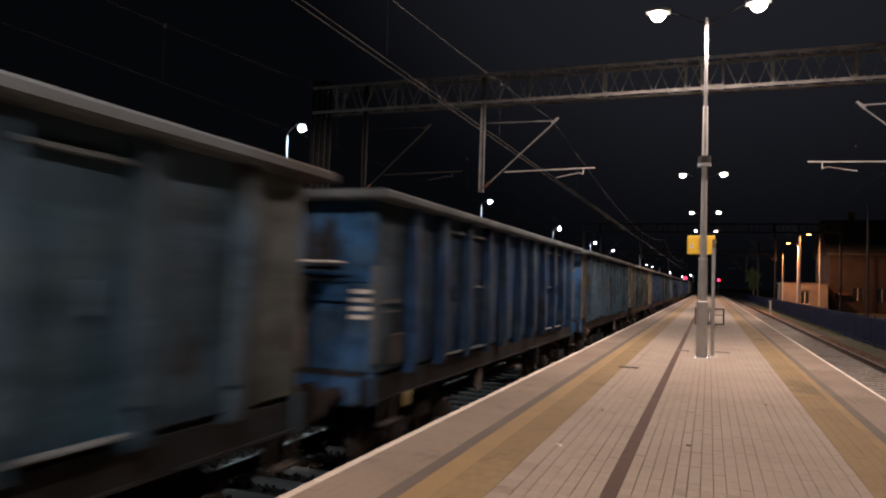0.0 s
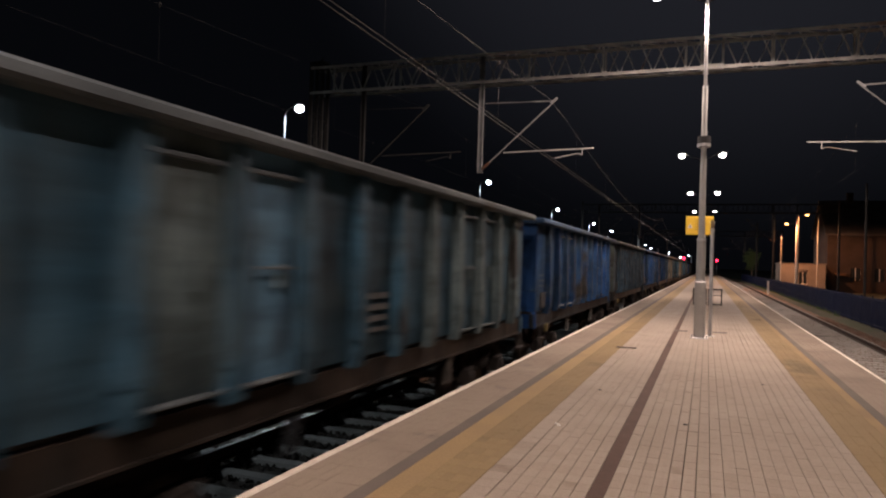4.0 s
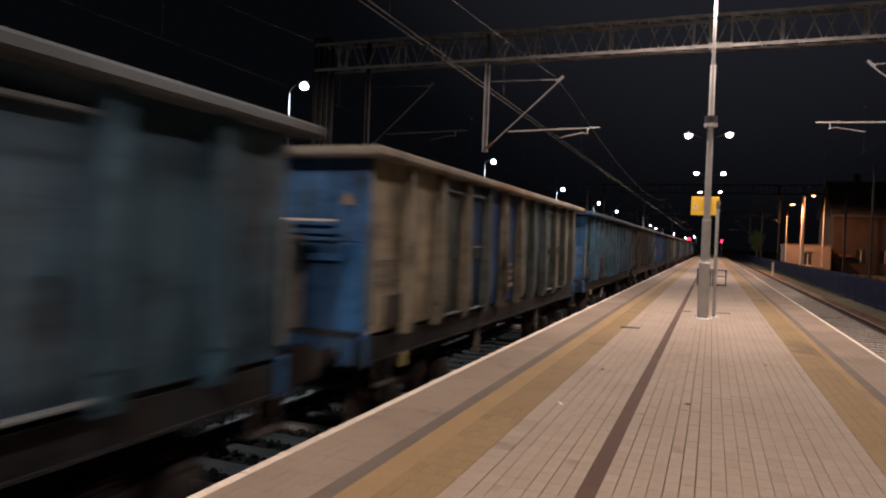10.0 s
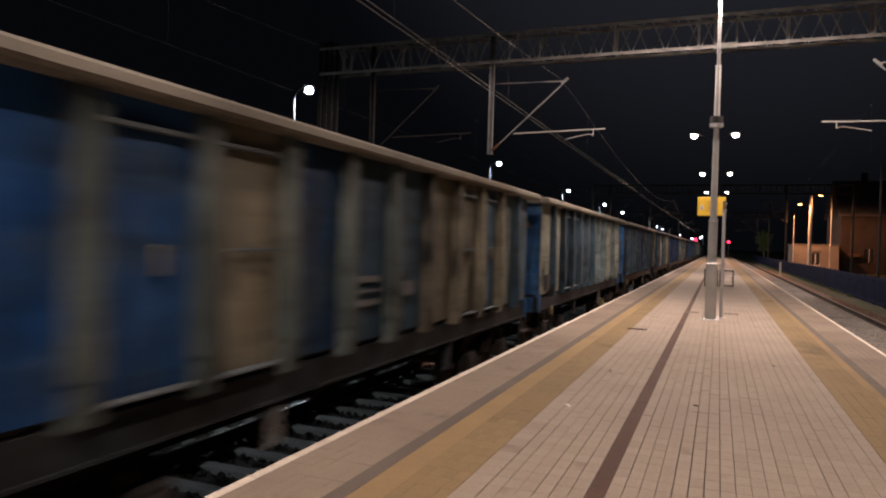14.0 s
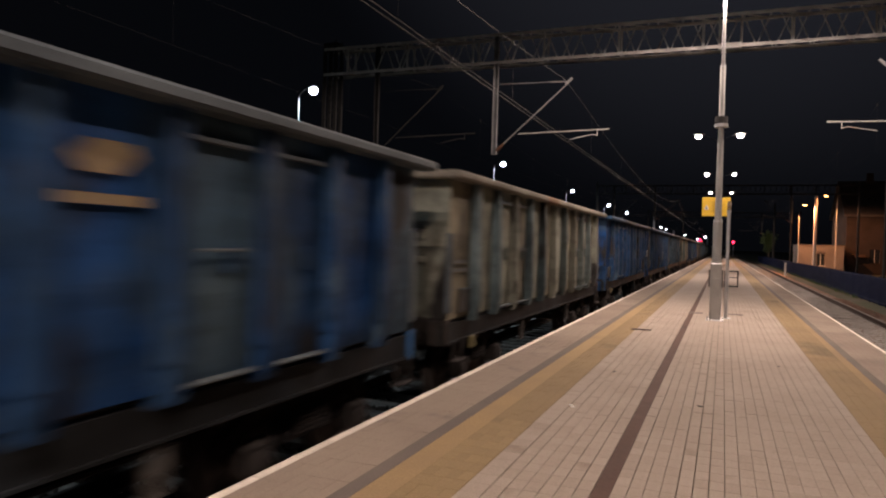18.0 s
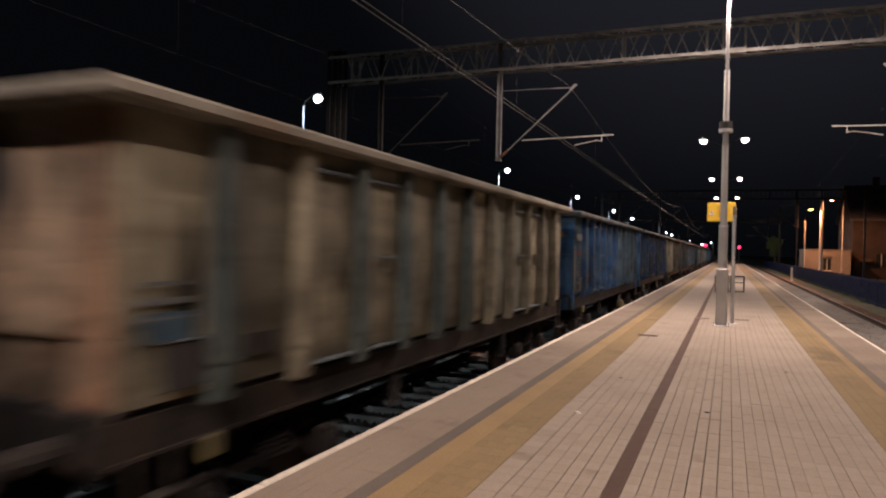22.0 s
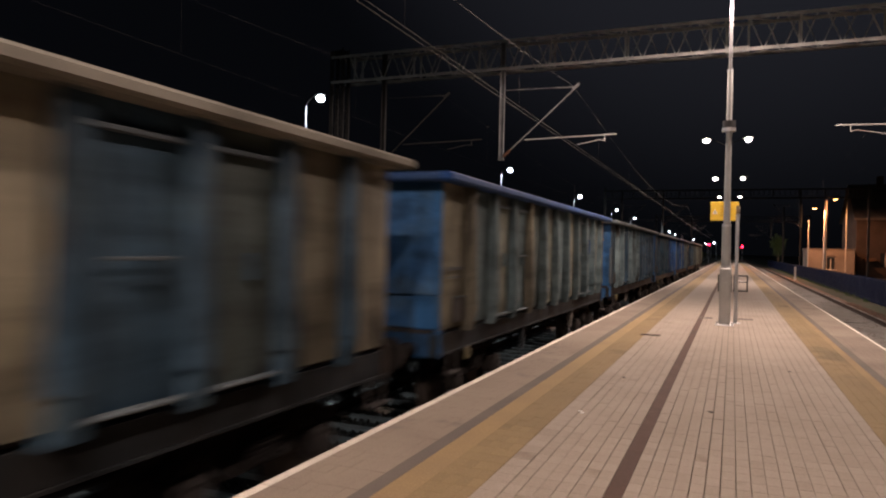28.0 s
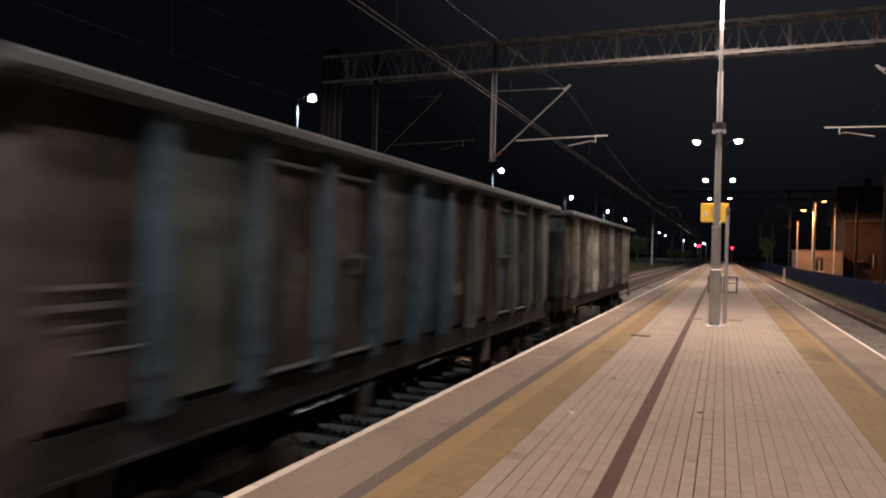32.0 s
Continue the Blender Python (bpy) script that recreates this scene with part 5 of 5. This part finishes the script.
    if k in (4, 9, 18, 26, 29):      # a full data panel
        mark(0, 0.52, 2.80, 0.66, 0.18, "mark_white")
        mark(0, 0.46, 2.40, 0.42, 0.11, "mark_red")
        for j in range(3):
            mark(0, 0.46, 1.98 - 0.2 * j - 0.15, 0.5 - 0.06 * j, 0.04, "mark_white")
    if k == 9:
        for j in range(4):
            mark(6, 0.62, 1.90 - 0.10 * j, 0.7, 0.045, "mark_white")
    if k == 14:
        mark(0, 0.6, 2.6, 0.5, 0.2, "brown_patch")
    if k == 27:
        mark(5, 0.6, 1.92, 0.44, 0.3, "tan")
        mark(5, 0.6, 1.66, 0.44, 0.06, "mark_white")
    if k == 15:
        mark(1, 0.82, 1.86, 0.2, 0.07, "mark_red")
        mark(0, 0.55, 1.95, 0.84, 0.82, "tan")
    if k in (12, 17):
        mark(11, 0.6, 1.60, 0.26, 0.22, "mark_white")
        mark(11, 0.6, 1.46, 0.26, 0.06, "mark_red")
    if k == 25:
        mark(0, 0.55, 1.85, 0.46, 0.2, "slate")
        mark(1, 0.5, 1.62, 0.4, 0.18, "under")
    if k in (1, 11, 23, 24):
        for j in range(4):
            part("marking", mesh("w_endmark", lambda bm: box(bm, -0.14, 0.14, -0.005, -0.001, -0.025, 0.025)), "rail_white", w, at=(1.10, 0.12, (2.72 if k == 24 else 2.26) - 0.1 * j))
    if k in (4, 9, 20, 23, 27, 34, 35):
        colour, bay = "mark_pale" if k in (27, 35) else "mark_orange", 6 if k == 35 else 7
        part("badge", mesh("w_badge", badge), colour, w, "faded badge", (FACE + 0.042, bay * BAY + 0.5, 2.90))
        mark(bay, 0.5, 2.64, 0.66, 0.07, colour)
    if k == 35:      # a cross beam and two folded trays on the end wall
        part("end_beam", mesh("w_endbeam", lambda bm: box(bm, -0.5, 1.3, -0.09, -0.011, 2.12, 2.22, 0.012)), "rim_grey", w, "grey steel cross beam", (0, 0.12, 0))
        for x in (-0.62, 0.30):
            part("tray", mesh("w_tray", lambda bm: outline(bm, [(-0.04, 0.10), (0.0, 0.10), (-0.30, -0.03), (-0.34, -0.03)], 0.5, "x", 0.0)), "rim_dust", w, "small pale folded tray", (x, 0.119, 2.60))
    if k == 3:
        part("end_plate", mesh("w_endplate", lambda bm: box(bm, 0.93, 1.17, 0.112, 0.1185, 1.55, 1.85)), "mid", w, "small blue plate")
    if k == 26:
        mark(1, 0.73, 1.78, 0.2, 0.07, "mark_red")
    if k == 32:
        part("marking", mesh("w_swoosh", lambda bm: outline(bm, [(-0.3, -0.35), (-0.12, -0.38), (0.16, -0.05), (0.2, 0.36), (0.06, 0.4), (0.02, 0.02)], 0.005, "x", 0.0)), "royal", w, "sprayed blue stroke", (FACE + 0.042, 9 * BAY + 0.62, 2.35))
    if k % 6 == 3:
        mark(11, 0.5, 1.9, 0.2, 0.09, "mark_red")
    return w


for k in WAGONS:
    wagon(k)

# ---- paving pieces ----
def joint_of(x):
    """Half the width of a row's open joint, which differs from row to row."""
    return random.Random(round(x * 1000)).choice((0.0008, 0.0012, 0.0018, 0.0026, 0.0036))


def block(bm, w, d, gap=0.0021):
    box(bm, -w / 2 + gap, w / 2 - gap, -d / 2 + 0.0008, d / 2 - 0.0008, -0.078, 0.0, 0.0025)


def block_row(verts, faces, x, w, y0, y1, d, rng, tight):
    """A row of blocks along the platform, tops and chamfers only."""
    y, gap = y0, joint_of(x) * tight
    while y < y1:
        z, k = rng.uniform(-0.0015, 0.0015), len(verts)
        for inset, zz in ((gap, -0.05), (gap, z - 0.002), (gap + 0.0014, z)):
            verts += [(x + sx * (w / 2 - inset), y + d / 2 + sy * (d / 2 - inset + gap * 0.75), zz) for sx, sy in ((-1, -1), (1, -1), (1, 1), (-1, 1))]
        for r in (0, 4):
            for i in range(4):
                j = (i + 1) % 4
                faces.append((k + r + i, k + r + j, k + r + 4 + j, k + r + 4 + i))
        faces.append((k + 8, k + 9, k + 10, k + 11))
        y += d
    return y


def rows_mesh(name, rows, y0, y1, d, seed, tight=1.0):
    rng = random.Random(seed)
    verts, faces = [], []
    for i, (x, w) in enumerate(rows):
        block_row(verts, faces, x, w, y0, y1, d, rng, tight)
    data = bpy.data.meshes.new(name)
    data.from_pydata(verts, [], faces)
    data.materials.append(None)
    return data


W1 = (1.441 - 0.782) / 6
W2 = (1.30 + 0.662) / 19
GREY = [(-1.5255, 0.169)] + [(-1.441 + W1 * (i + 0.5), W1) for i in range(6)] + [(-0.662 + W2 * (i + 0.5), W2) for i in range(19)]
YELLOW = [(-1.985 + 0.09375 * (i + 0.5), 0.09375) for i in range(4)] + [(1.30 + 0.11125 * (i + 0.5), 0.11125) for i in range(4)]
NEAR, SPLIT = 4.4, 6.4
for x, w in GREY:
    for j in range(10):
        part("paver", mesh("paver%.4f_%.4f" % (w, joint_of(x)), block, w, 0.2, joint_of(x)), "paver", platform, at=(x, NEAR + 0.2 * (j + 0.5), 0))
for y0, y1, d in ((Y0, NEAR, 0.2), (SPLIT, 40.0, 0.2), (40.0, Y1, 2.0)):
    tagged(part("pavers", rows_mesh("pavers", GREY, y0, y1 - 0.01, d, 5), "paver", platform, "warm grey concrete paving blocks"), kind="stuff")
    tagged(part("yellow_pavers", rows_mesh("yellow_pavers", YELLOW, y0, y1 - 0.01, d, 6, 0.25), "yellow", platform, "worn yellow paving blocks"), kind="stuff")
for x, w in YELLOW:
    for j in range(10):
        part("yellow_paver", mesh("ypaver%.4f" % w, block, w + 0.004, 0.2), "yellow", platform, at=(x, NEAR + 0.2 * (j + 0.5), 0))


EDGE = [(-2.925 + 0.59 / 6 * (i + 0.5), 0.59 / 6) for i in range(6)] + [(1.985 + 0.61 / 6 * (i + 0.5), 0.61 / 6) for i in range(6)]
for y0, y1, d in ((Y0, 40.0, 0.2), (40.0, Y1, 2.0)):
    tagged(part("edge_pavers", rows_mesh("edge_pavers", EDGE, y0, y1 - 0.01, d, 9, 0.4), "slab", platform, "grey paving blocks along the edge"), kind="stuff")


def kerb(bm, w, d):
    box(bm, -w / 2 + 0.002, w / 2 - 0.002, -d / 2 + 0.003, d / 2 - 0.003, -0.085, 0.0, 0.004)


for a, b in ((PL, -2.925), (2.595, PR)):
    for j in range(60):
        part("white_edge", mesh("white%.3f" % (b - a), kerb, b - a, 1.0), "white", platform, "white painted platform edge" if j == 0 else "", ((a + b) / 2, -5.0 + 1.0 * (j + 0.5), 0.002))
    for y0, y1 in ((Y0, -5.0), (55.0, Y1)):
        part("white_edge", boxes((a, b, y0, y1, -0.085, 0.002)), "white", platform)


# ---- what moves ----
def motions():
    for k, w in train.items():
        start = FIRST + PERIOD * k + SLACK.get(k, 0)
        walk(w, [(t, pose(LEFT_TRACK, start - SPEED * t, RAIL)) for t in range(0, 33, 4)])
    turn = math.degrees(SPEED / 0.46) / FPS
    for k, w in train.items():      # the wheels roll while their wagon goes by the platform
        near = [i for i in range(32 * FPS + 1) if -24.0 < FIRST + PERIOD * k - SPEED * i / FPS < 42.0]
        for ws in wheelsets[k]:
            place = ws.location.copy()
            rows = [(i / FPS, pose(*place, turn * (i - near[0]), 0, 0)) for i in near]
            if near and near[0] > 0:
                rows.insert(0, (0, rows[0][1]))
            if near and near[-1] < 32 * FPS:
                rows.append((32, rows[-1][1]))
            if rows:
                walk(ws, rows)


motions()
